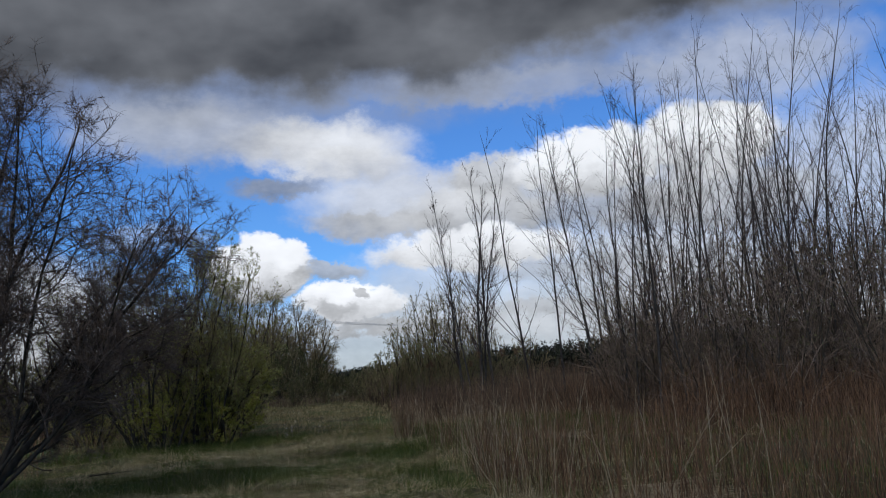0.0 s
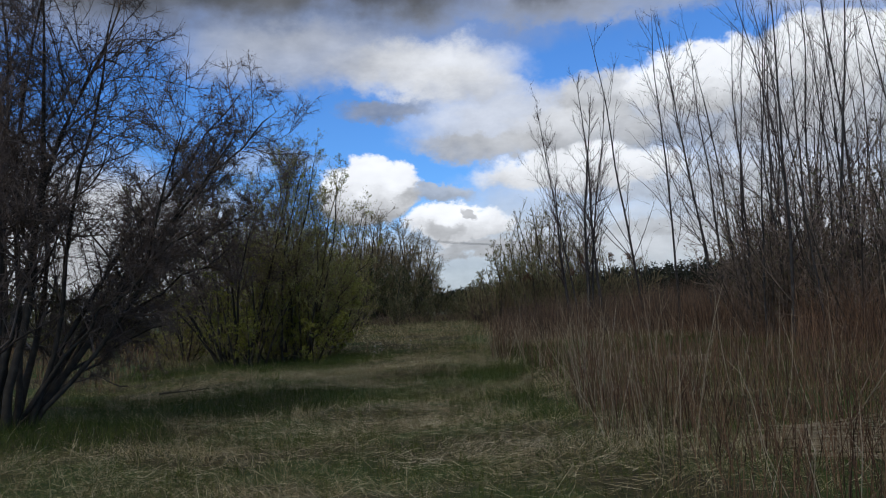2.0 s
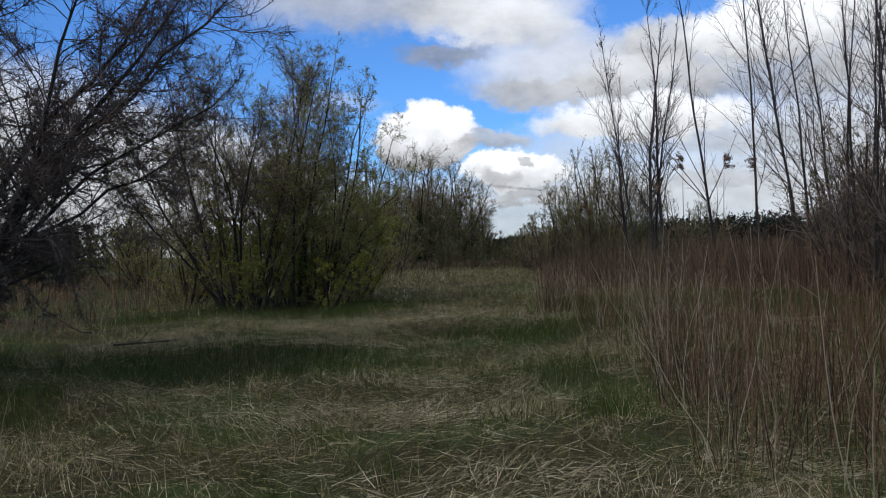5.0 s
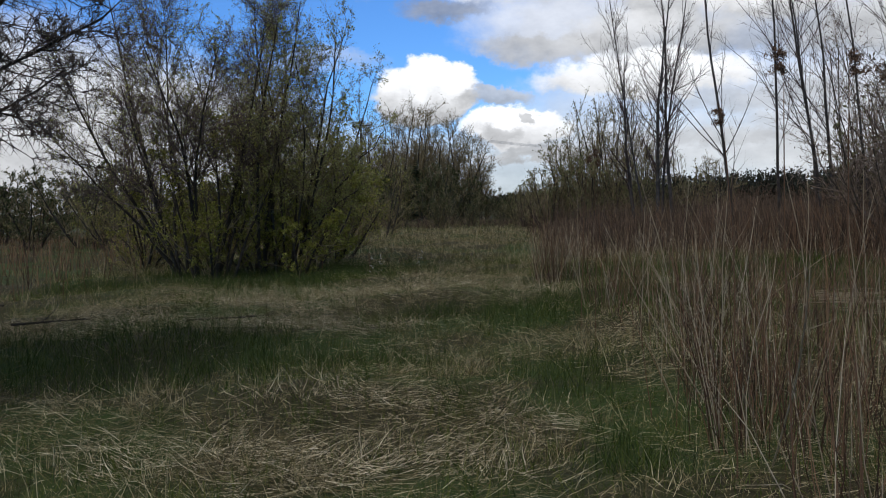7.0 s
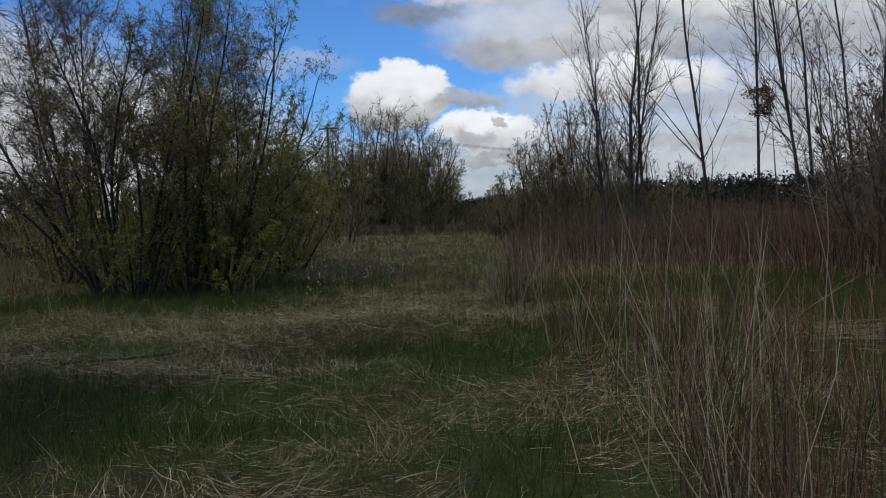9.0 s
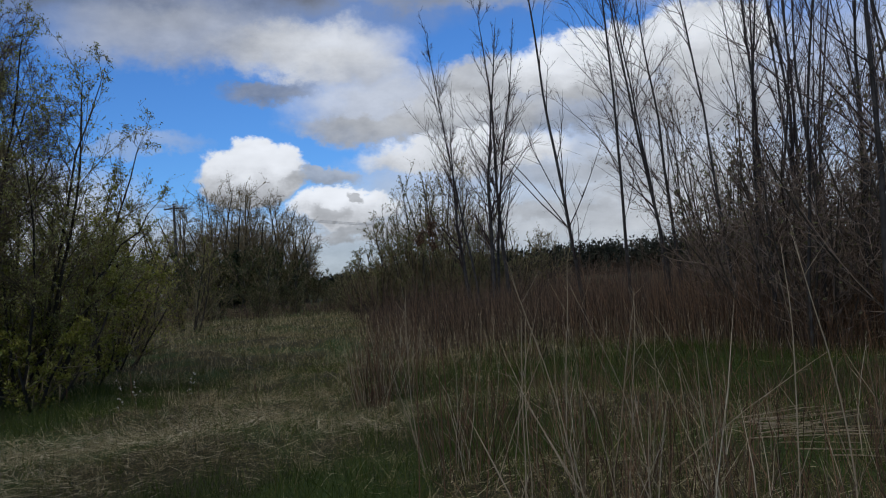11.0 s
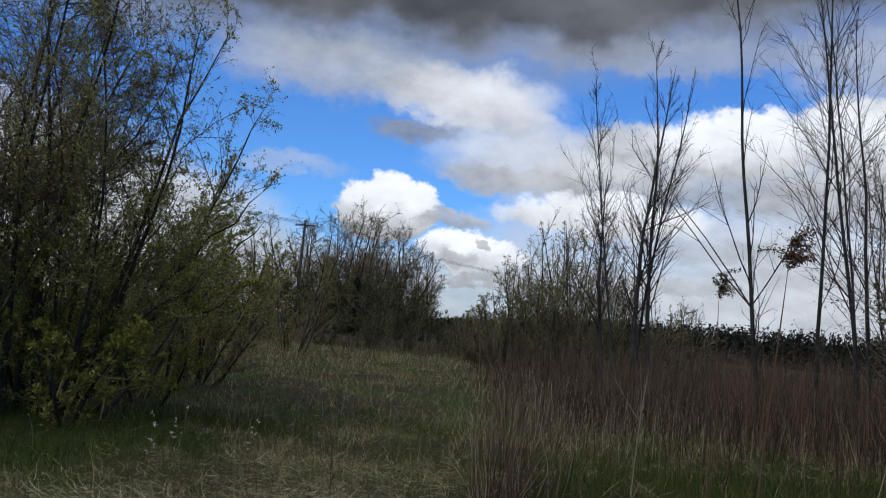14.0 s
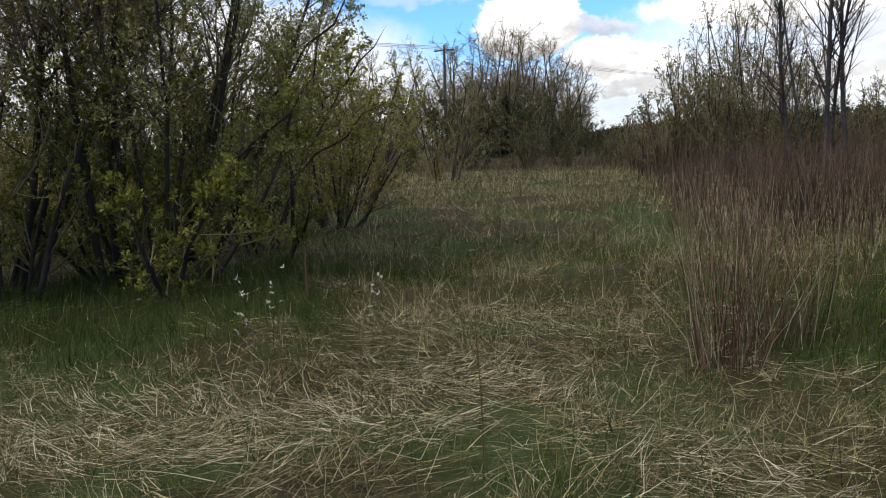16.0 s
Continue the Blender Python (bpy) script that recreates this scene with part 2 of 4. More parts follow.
M_PALEMAT = surface("bleached_grass_mat", [(0.09, 0.072, 0.038), (0.22, 0.18, 0.1), (0.42, 0.355, 0.22), (0.7, 0.61, 0.42), (0.9, 0.8, 0.6)], 4, 0.65, 0.85, 0, None, 0.15)


# ---- mesh helpers ----
def quads(name, verts, faces, material, smooth=True):
    """A mesh from vertices and four-sided faces, or a pair of four-sided and three-sided faces."""
    me = bpy.data.meshes.new(name)
    four, three = faces if isinstance(faces, tuple) else (faces, np.zeros((0, 3), np.int32))
    verts = np.asarray(verts, np.float32).reshape(-1, 3)
    four, three = np.asarray(four, np.int32).reshape(-1, 4), np.asarray(three, np.int32).reshape(-1, 3)
    loops = np.concatenate([four.ravel(), three.ravel()])
    starts = np.concatenate([np.arange(len(four)) * 4, four.size + np.arange(len(three)) * 3]).astype(np.int32)
    me.vertices.add(len(verts))
    me.vertices.foreach_set("co", verts.ravel())
    me.loops.add(len(loops))
    me.loops.foreach_set("vertex_index", loops)
    me.polygons.add(len(starts))
    me.polygons.foreach_set("loop_start", starts)
    me.polygons.foreach_set("use_smooth", np.full(len(starts), smooth))
    me.update(calc_edges=True)
    me.validate()
    me.materials.append(material)
    return me


def unit(v):
    return v / np.maximum(np.linalg.norm(v, axis=-1, keepdims=True), 1e-9)


def side_axes(d):
    ref = np.where(np.abs(d[..., 2:3]) > 0.9, np.array([1.0, 0, 0]), np.array([0, 0, 1.0]))
    u = unit(np.cross(d, ref))
    return u, np.cross(d, u)


def tube_arrays(sets, sides, pointed=True):
    """sets: (points N x K x 3, radii N x K). Tapered tubes, closed to a point at the tip, as one list of vertices and faces."""
    V, F, T, base = [], [], [], 0
    ang = np.arange(sides) * 2 * np.pi / sides
    for pts, rad in sets:
        n, k, _ = pts.shape
        tan = unit(np.gradient(pts, axis=1))
        u, w = side_axes(tan)
        ring = (pts[:, :, None] + rad[:, :, None, None] * (np.cos(ang)[None, None, :, None] * u[:, :, None]
                                                          + np.sin(ang)[None, None, :, None] * w[:, :, None]))
        rings = k - 1 if pointed else k
        per = rings * sides + (1 if pointed else 0)
        body = ring[:, :rings].reshape(n, rings * sides, 3)
        V.append((np.concatenate([body, pts[:, -1:]], 1) if pointed else body).reshape(-1, 3))
        i, j, s = np.meshgrid(np.arange(n), np.arange(rings - 1), np.arange(sides), indexing="ij")
        a, s2 = base + i * per + j * sides, (s + 1) % sides
        F.append(np.stack([a + s, a + s2, a + sides + s2, a + sides + s], -1).reshape(-1, 4))
        if pointed:
            i, s = np.meshgrid(np.arange(n), np.arange(sides), indexing="ij")
            a = base + i * per
            T.append(np.stack([a + (rings - 1) * sides + s, a + (rings - 1) * sides + (s + 1) % sides, a + rings * sides], -1).reshape(-1, 3))
        base += n * per
    return np.concatenate(V), (np.concatenate(F), np.concatenate(T) if T else np.zeros((0, 3), int))


def ribbon_arrays(pts, width, facing):
    """Grass blades that narrow to a point; facing: N x 3 sideways directions."""
    n, k, _ = pts.shape
    taper = np.linspace(1, 0.3, k - 1)[None, :, None]
    off = facing[:, None] * width[:, None, None] * 0.5 * taper
    V = np.concatenate([np.stack([pts[:, :-1] - off, pts[:, :-1] + off], 2).reshape(n, -1, 3), pts[:, -1:]], 1)
    per = 2 * k - 1
    i, j = np.meshgrid(np.arange(n), np.arange(k - 2), indexing="ij")
    a = i * per + j * 2
    tip = np.arange(n) * per + 2 * (k - 2)
    return V.reshape(-1, 3), (np.stack([a, a + 1, a + 3, a + 2], -1).reshape(-1, 4), np.stack([tip, tip + 1, tip + 2], -1))


def strand(rng, start, way, length, k, r0, r1, wander=0.15, lift=0.0, curl=0.0):
    """Polylines that wander, arch to one side (curl) and bend up (lift above 0) or down."""
    n = len(start)
    pts, d = [start], unit(way)
    step = (length / (k - 1))[:, None]
    arch = unit(rng.normal(0, 1, (n, 3))) * curl if curl else 0.0
    for _ in range(k - 1):
        d = unit(d + rng.normal(0, wander, (n, 3)) + arch + np.array([0, 0, lift]))
        pts.append(pts[-1] + d * step)
    t = np.linspace(0, 1, k)[None]
    return np.stack(pts, 1), r0[:, None] * (1 - t) + r1[:, None] * t


def offshoots(rng, pts, rad, per, lo, hi, angle, spread=0.38):
    """Starts, directions and radii of side branches along polylines."""
    n, k, _ = pts.shape
    i = np.repeat(np.arange(n), per)
    t = rng.uniform(lo, hi, n * per) * (k - 1)
    j = np.minimum(t.astype(int), k - 2)
    f = (t - j)[:, None]
    p = pts[i, j] * (1 - f) + pts[i, j + 1] * f
    r = rad[i, j] * (1 - f[:, 0]) + rad[i, j + 1] * f[:, 0]
    d = unit(pts[i, j + 1] - pts[i, j])
    u, w = side_axes(d)
    roll = rng.uniform(0, 2 * np.pi, len(i))[:, None]
    a = np.radians(angle) * np.clip(1 + rng.normal(0, spread, len(i)), 0.2, 2)[:, None]
    way = d * np.cos(a) + (u * np.cos(roll) + w * np.sin(roll)) * np.sin(a)
    return p, way, r, t / (k - 1)


def leaf_arrays(rng, points, size, flutter=0.7):
    n = len(points)
    a = unit(rng.normal(0, 1, (n, 3)) + np.array([0, 0, flutter]))
    b = unit(np.cross(a, rng.normal(0, 1, (n, 3))))
    s = (size * rng.uniform(0.5, 1.3, n))[:, None]
    V = np.stack([points, points + a * s * 0.5 + b * s * 0.24, points + a * s, points + a * s * 0.5 - b * s * 0.24], 1).reshape(-1, 3)
    return V, np.arange(4 * n).reshape(-1, 4)


def part(name, mesh, parent, label=""):
    ob = new(name, mesh)
    ob.parent = parent
    return tagged(ob, label)


def thing(name, place, label, category, group=""):
    ob = new(name)
    ob.empty_display_size = 0.2
    ob.matrix_world = pose(*place)
    return tagged(ob, label, category, group)


def height_at(x, y):
    """The ground's own gentle unevenness."""
    x, y = np.asarray(x, float), np.asarray(y, float)
    near = np.clip((140 - np.hypot(x, y)) / 60, 0, 1)
    return near * (0.05 * np.sin(x * 1.3 + 0.7 * y) + 0.04 * np.sin(1.9 * y - 0.6 * x + 1) + 0.05 * np.sin(0.45 * x + 2) * np.sin(0.38 * y))


# ---- ground ----
def build_ground():
    xs = np.concatenate([-np.geomspace(2500, 30, 14), np.linspace(-26, 26, 105), np.geomspace(30, 2500, 14)])
    ys = np.concatenate([-np.geomspace(2500, 30, 12), np.linspace(-26, 70, 160), np.geomspace(76, 3000, 14)])
    X, Y = np.meshgrid(xs, ys, indexing="ij")
    V = np.stack([X, Y, height_at(X, Y)], -1)
    nx, ny = len(xs), len(ys)
    i, j = np.meshgrid(np.arange(nx - 1), np.arange(ny - 1), indexing="ij")
    a = i * ny + j
    F = np.stack([a, a + ny, a + ny + 1, a + 1], -1)
    tagged(new("ground", quads("ground", V, F, M_GROUND)), "rough meadow ground of matted dead grass and moss", "ground", kind="structure")


build_ground()


# ---- trees and shrubs ----
def dome_reach(start, way, dome):
    """How far it is from points, along directions, to an egg-shaped crown's surface."""
    wide, tall, mid = dome
    scale_by = np.array([1 / wide, 1 / wide, 1 / tall])
    a, d = (start - np.array([0, 0, mid])) * scale_by, unit(way) * scale_by
    A, B, C = (d * d).sum(1), (a * d).sum(1), (a * a).sum(1) - 1
    return np.maximum((-B + np.sqrt(np.maximum(B * B - A * C, 0))) / A, 0.1)


def woody(name, seed, place, label, category, stems=8, height=6.0, lean=(8, 40), base_r=0.06, spread=0.35, n1=9, n2=7, n3=5,
          lengths=(0.45, 0.5, 0.5), angles=(38, 42, 45), wander=0.12, lift=0.06, low=0.2, bark=None, twig=None, leaves=0, leaf_size=0.05,
          leaf_mat=None, leaf_low=0.0, stem_k=11, twig_r=0.004, group="", toward=None, bark_label="", extra=(), level=True,
          points=(5, 3, 2), curl=0.04, taper=0.6, stem_loose=None, limb=0.55, dome=None):
    """A many-stemmed or single-stemmed bare tree: stems, a crown of limbs and twigs, and young leaves.
    taper: how much shorter the limbs are at the top; points: bends of limbs, twigs and twiglets; dome: the crown's half width, half height
    and middle height, to which stems and limbs grow; extra: the ends and thickness of limbs that arch out of it."""
    rng = np.random.default_rng(seed)
    bark, twig = bark or M_BARK, twig or M_TWIG
    tree = thing(name, place, label, category, group)
    turn = rng.uniform(0, 2 * np.pi, stems) if toward is None else np.radians(toward[0]) + rng.normal(0, np.radians(toward[1]), stems)
    if stems > 2 and toward is None:
        turn = np.arange(stems) * 2 * np.pi / stems + rng.normal(0, 0.35, stems)
    tilt = np.radians(rng.uniform(*lean, stems))
    way = np.stack([np.sin(tilt) * np.cos(turn), np.sin(tilt) * np.sin(turn), np.cos(tilt)], 1)
    start = np.stack([np.cos(turn) * spread * rng.uniform(0.3, 1, stems), np.sin(turn) * spread * rng.uniform(0.3, 1, stems), np.full(stems, -0.08)], 1)
    length = height / (np.maximum(np.cos(tilt), 0.72) if level else 1.0) * rng.uniform(*((0.72, 1.0) if stems > 1 else (0.96, 1.02)), stems)
    if dome:
        length = dome_reach(start, way, dome) * rng.uniform(0.86, 1.02, stems)
    r0 = base_r * rng.uniform(0.6, 1.2, stems)
    loose = stem_loose or (wander * 0.5 if stems > 1 else 0.05)
    p0, q0 = strand(rng, start, way, length, stem_k, r0, np.full(stems, twig_r * 1.6), loose, lift * 0.7, curl * 0.5)
    for dx, dy, dz, thick in extra:
        f = np.linspace(0, 1, stem_k)[:, None]
        arc = np.array([[0.06 * dx, 0.06 * dy, 0.0]]) + f * np.array([[0.94 * dx, 0.94 * dy, dz]]) + np.sin(np.pi * f) * np.array([[0, 0, 0.07 * math.hypot(dx, dy)]])
        arc[1:-1] += rng.normal(0, 0.05, (stem_k - 2, 3))
        p0, q0 = np.concatenate([p0, arc[None]]), np.concatenate([q0, (thick * (1 - f[:, 0]) + twig_r * 1.6 * f[:, 0])[None]])
        length = np.append(length, math.sqrt(dx * dx + dy * dy + dz * dz) * 0.75)
    stems = len(length)
    for s in range(stems):
        part("stem" if stems > 1 else "trunk", quads("stem", *tube_arrays([(p0[s:s + 1], q0[s:s + 1])], 7), bark), tree, bark_label)
    a, d, r, t = offshoots(rng, p0, q0, n1, low, 0.98, angles[0])
    L1 = np.repeat(length, n1) * lengths[0] * (1.05 - taper * t) * rng.uniform(0.45, 1.2, len(t))
    if dome:
        inner = np.arange(len(t)) < (stems - len(extra)) * n1
        L1 = np.where(inner, np.minimum(L1, np.maximum(dome_reach(a, d, dome), 0.25) * rng.uniform(0.75, 1.12, len(t))), L1)
    p1, q1 = strand(rng, a, d, L1, points[0], np.maximum(r * limb, twig_r * 1.4), np.full(len(t), twig_r * 0.8), wander, lift, curl * 2)
    sets, tips = [(p1, q1)], [p1[:, 2:].reshape(-1, 3)]
    if n2:
        a, d, r, t = offshoots(rng, p1, q1, n2, 0.12, 0.98, angles[1])
        L2 = np.repeat(L1, n2) * lengths[1] * (1.1 - 0.6 * t) * rng.uniform(0.4, 1.25, len(t))
        p2, q2 = strand(rng, a, d, L2, points[1], np.maximum(r * 0.6, twig_r), np.full(len(t), twig_r * 0.6), wander, lift, curl * 2)
        sets.append((p2, q2))
        tips.append(p2[:, 1:].reshape(-1, 3))
        if n3:
            a, d, r, t = offshoots(rng, p2, q2, n3, 0.15, 1.0, angles[2])
            L3 = np.repeat(L2, n3) * lengths[2] * rng.uniform(0.4, 1.4, len(t))
            p3, q3 = strand(rng, a, d, L3, points[2], np.maximum(r * 0.6, twig_r * 0.75), np.full(len(t), twig_r * 0.45), wander, lift, curl * 2)
            sets.append((p3, q3))
            for f in (0.35, 0.7, 1.0):
                tips.append(p3[:, -2] * (1 - f) + p3[:, -1] * f)
    V, F = tube_arrays(sets, 3)
    crown = part("crown", quads("crown", V, F, twig), tree, "dense bare twigs")
    if leaves:
        pool = np.concatenate(tips)
        pool = pool[pool[:, 2] > leaf_low]
        pick = pool[rng.integers(0, len(pool), leaves)] + rng.normal(0, 0.014, (leaves, 3))
        V, F = leaf_arrays(rng, pick, leaf_size)
        part("foliage", quads("foliage", V, F, leaf_mat or M_LEAF, False), crown, "small young spring leaves")
    return tree


# the wide bare willow beside the track
woody("willow_tree", 9, (-6.2, 12.4, 0), "wide many-stemmed willow with dark bare branches", "tree", stems=20, lean=(2, 46), base_r=0.06,
      spread=0.5, n1=24, n2=13, n3=11, lengths=(0.37, 0.42, 0.55), angles=(46, 48, 50), low=0.28, lift=0.025, wander=0.16, twig_r=0.0047, bark_label="dark fissured bark",
      extra=((3.6, 3.2, 5.1, 0.05), (3.2, 2.2, 5.3, 0.045), (2.3, 1.0, 1.5, 0.03), (3.1, 1.7, 2.7, 0.034), (3.4, 2.2, 3.4, 0.036), (3.2, -0.4, 2.9, 0.034)), dome=(3.5, 4.0, 3.65),
      points=(8, 5, 2), curl=0.06, taper=0.45)
# the thicket of taller willows behind it
woody("willow_tree", 5, (-5.9, 25.4, 0), "brownish bare willow on several dark stems", "tree", stems=16, lean=(2, 44), base_r=0.045,
      spread=0.6, n1=27, n2=11, n3=11, lengths=(0.38, 0.45, 0.55), angles=(38, 42, 44), low=0.34, lift=0.03, wander=0.13, twig_r=0.0042, leaves=24000, leaf_size=0.042, leaf_mat=M_CATKIN,
      points=(7, 4, 2), curl=0.04, dome=(3.2, 3.75, 3.7))
woody("willow_tree", 6, (-4.3, 25.9, 0), "willow with upright stems and budding yellow-green leaves", "tree", stems=12, lean=(2, 34), base_r=0.038,
      spread=0.6, n1=20, n2=8, n3=5, lengths=(0.36, 0.42, 0.55), angles=(36, 40, 42), low=0.18, lift=0.03, wander=0.11, twig=M_OLIVE, leaves=36000, leaf_size=0.042, leaf_mat=M_CATKIN, leaf_low=0.6,
      twig_r=0.0034, points=(7, 4, 2), curl=0.04, extra=((2.6, 0.1, 3.3, 0.034), (2.2, -0.6, 2.2, 0.03)), dome=(3.0, 3.35, 3.5))
woody("willow_tree", 8, (-5.4, 31.0, 0), "leafing willow leaning over the grass track", "tree", stems=13, lean=(3, 46), base_r=0.042,
      spread=0.7, n1=16, n2=7, n3=4, lengths=(0.34, 0.45, 0.5), low=0.08, lift=0.03, wander=0.13, twig=M_OLIVE, leaves=16000, leaf_size=0.07, leaf_mat=M_LEAF, twig_r=0.0046,
      extra=((2.6, 0.2, 3.4, 0.04), (2.9, -0.6, 2.2, 0.035)), dome=(2.6, 2.9, 2.7), points=(6, 4, 2))

SHRUB = dict(category="shrub", n1=12, n2=5, n3=2, low=0.06, lift=0.09, lengths=(0.5, 0.5, 0.5), base_r=0.035, twig=M_OLIVE, leaf_mat=M_LEAF)
for seed, x, y, h, n, lf in ((11, -5.0, 36.5, 3.8, 12, 9000), (12, -7.0, 38, 4.2, 12, 8000), (13, -9.5, 33, 3.2, 9, 3500), (14, -13.0, 38, 3.6, 9, 3500),
                             (15, -8.8, 46, 4.2, 9, 3000), (16, -17, 47, 3.6, 9, 3000), (17, -5.2, 50, 3.8, 9, 3000), (18, -6.6, 28.5, 2.0, 9, 4000), (101, -4.9, 26.4, 2.2, 7, 10000), (102, -3.8, 28.2, 2.6, 8, 9000), (103, -8.0, 27.6, 2.1, 9, 3500),
                             (19, -4.2, 32.8, 2.8, 12, 6000), (104, -5.5, 24.9, 3.0, 8, 12000), (105, -3.7, 25.3, 2.6, 7, 10000)):
    woody("shrub", seed, (x, y, 0), "olive brown shrub with sparse yellow-green young leaves", stems=n, height=h, lean=(4, 58), spread=0.16 * h, leaves=lf,
          leaf_size=0.055, twig_r=0.0042 + 0.0001 * y, dome=(0.58 * h, 0.66 * h, 0.5 * h), **SHRUB)

# shrubs on the far side of the brown thicket
for seed, x, y, h, lf, ln in ((21, 3.2, 53, 3.2, 3000, 34), (22, 4.2, 54, 4.8, 3500, 28), (23, 5.3, 56, 7.2, 3000, 20), (24, 6.4, 55, 7.6, 2500, 20), (25, 7.6, 57, 7.2, 2500, 22),
                              (26, 9.2, 58, 5.6, 2000, 26), (27, 11.0, 60, 4.6, 1500, 30), (28, 13.5, 62, 4.0, 1200, 30), (29, 2.4, 62, 2.6, 1500, 34), (30, 4.9, 52, 3.6, 3500, 34), (20, 7.0, 52.5, 3.4, 3000, 34)):
    woody("shrub", seed, (x, y, 0), "grey-green willow shrub, half bare, beyond the dry stalks", stems=12, height=h, lean=(2, ln + 14), spread=0.12 * h, leaves=lf,
          leaf_size=0.1, twig_r=0.0105, dome=(1.3 + 0.2 * h, 0.64 * h, 0.5 * h), **{**SHRUB, "leaf_mat": M_GREYLEAF})

# birches
def birch(seed, x, y, h, lean=2.0, toward=0.0, r=0.055, n1=28, n2=6, tw=0.006, long=0.3, wander=0.08, rise=34, low=0.22, label="slender young birch with pale bark and bare twigs"):
    return woody("birch_tree", seed, (x, y, 0), label, "tree", stems=1, height=h, lean=(lean, lean + 0.5), base_r=r, spread=0.01, n1=n1, n2=n2, n3=2,
                 lengths=(long, 0.4, 0.5), angles=(rise, rise, 34), wander=wander, lift=0.05, low=low, bark=M_BIRCH, twig=M_BTWIG, stem_k=16,
                 twig_r=tw, group="young birches", toward=(toward, 10), bark_label="pale grey birch bark", points=(6, 3, 2), curl=0.025, taper=0.86, stem_loose=0.035, limb=0.45)


for seed, x, y, h, ln, to in ((31, 7.3, 48.3, 12.9, 4.2, 180), (32, 7.85, 47.8, 12.8, 1.8, 180), (33, 8.15, 48.6, 12.4, 1.2, 180), (34, 8.5, 48.0, 13.6, 1.2, 180), (42, 7.0, 49, 9.0, 5, 170)):
    birch(seed, x, y, h, ln, to, 0.085, 28, 9, 0.0072, 0.36, 0.07, 28, 0.2)
for seed, x, y, h, ln, to, n1, n2, lw in ((36, 7.45, 33.0, 11.8, 6.5, 180, 16, 5, 0.12), (37, 9.0, 34.0, 12.4, 6.2, 180, 15, 5, 0.2), (38, 10.9, 36.2, 13.4, 6.8, 180, 22, 8, 0.22),
                                          (39, 11.3, 36.9, 13.6, 4.4, 180, 28, 11, 0.22), (40, 12.1, 38.0, 12.0, 1.0, 180, 20, 7, 0.22), (41, 15.2, 40, 11.5, 2.5, 180, 14, 5, 0.22)):
    birch(seed, x, y, h, ln, to, 0.06, n1, n2, 0.0054, 0.4, 0.07, 29, lw)

stand = [birch(50 + i, 0, 0, 11.4 + 0.4 * i, 1 + 1.5 * i, 60 * i, 0.05, 22, 6, 0.0038, 0.38, 0.09, 30, 0.18, "tall thin birch in a dense leafless stand") for i in range(6)]
rng = np.random.default_rng(77)
spots = []
while len(spots) < 80:
    x, y = rng.uniform(8.2, 21), rng.uniform(21.5, 34)
    if x > max(0.56 * (y - 13.5) + 0.85, 0.313 * (y + 2.3) - 0.4) and all(math.hypot(x - a, y - b) > 0.45 for a, b in spots):
        spots.append((x, y))
for i, (x, y) in enumerate(spots):
    m = pose(x, y, 0, 0, 0, float(rng.uniform(0, 360)))
    if i < 6:
        stand[i].matrix_world = m
    else:
        copy_thing(stand[i % 6], m @ Matrix.Scale(float(rng.uniform(0.8, 1.06)), 4))
for seed, x, y, h, lf in ((61, 14.0, 38.5, 5.8, 3500), (62, 16.5, 36, 5.2, 3000), (63, 11.0, 27.5, 3.4, 2500), (64, 13.5, 25, 4.2, 3500), (65, 18.5, 30, 5, 3000), (66, 10.6, 23.4, 3.4, 2500),
                          (67, 12.2, 22.4, 3.8, 3000), (68, 14.8, 22, 4.4, 3000), (69, 17, 24.5, 4.8, 3000), (70, 9.4, 25.6, 2.6, 1500), (75, 11.6, 20.4, 3.2, 2500), (76, 14.2, 19, 3.6, 2500),
                          (77, 16.8, 19.5, 4.2, 2500), (78, 19.5, 21, 4.5, 2500), (79, 9.9, 27.8, 2.6, 1500), (80, 12.4, 29.5, 3.2, 2000), (81, 14.5, 31.5, 3.4, 2000), (82, 11.2, 32.5, 2.4, 1500), (83, 16.8, 28, 4.0, 2000), (84, 10.2, 21.6, 2.6, 1500)):
    woody("shrub", seed, (x, y, 0), "twiggy dark shrub with withered leaves among the birches", stems=12, height=1.3 * h, lean=(3, 32), spread=0.2 * h, leaves=lf // 2, leaf_size=0.09,
          twig_r=0.0075, **{**SHRUB, "leaf_mat": M_DEADLEAF, "n1": 11, "base_r": 0.028, "twig": M_GREYTWIG})


woody("shrub", 95, (13.5, 37.5, 0), "grey-green leafing shrub standing among bare birches", stems=14, height=7.1, lean=(2, 26), spread=0.5, leaves=7000, leaf_size=0.075, twig_r=0.0075,
      dome=(1.6, 3.69, 3.55), **{**SHRUB, "leaf_mat": M_GREYLEAF, "twig": M_GREYTWIG, "n1": 16})

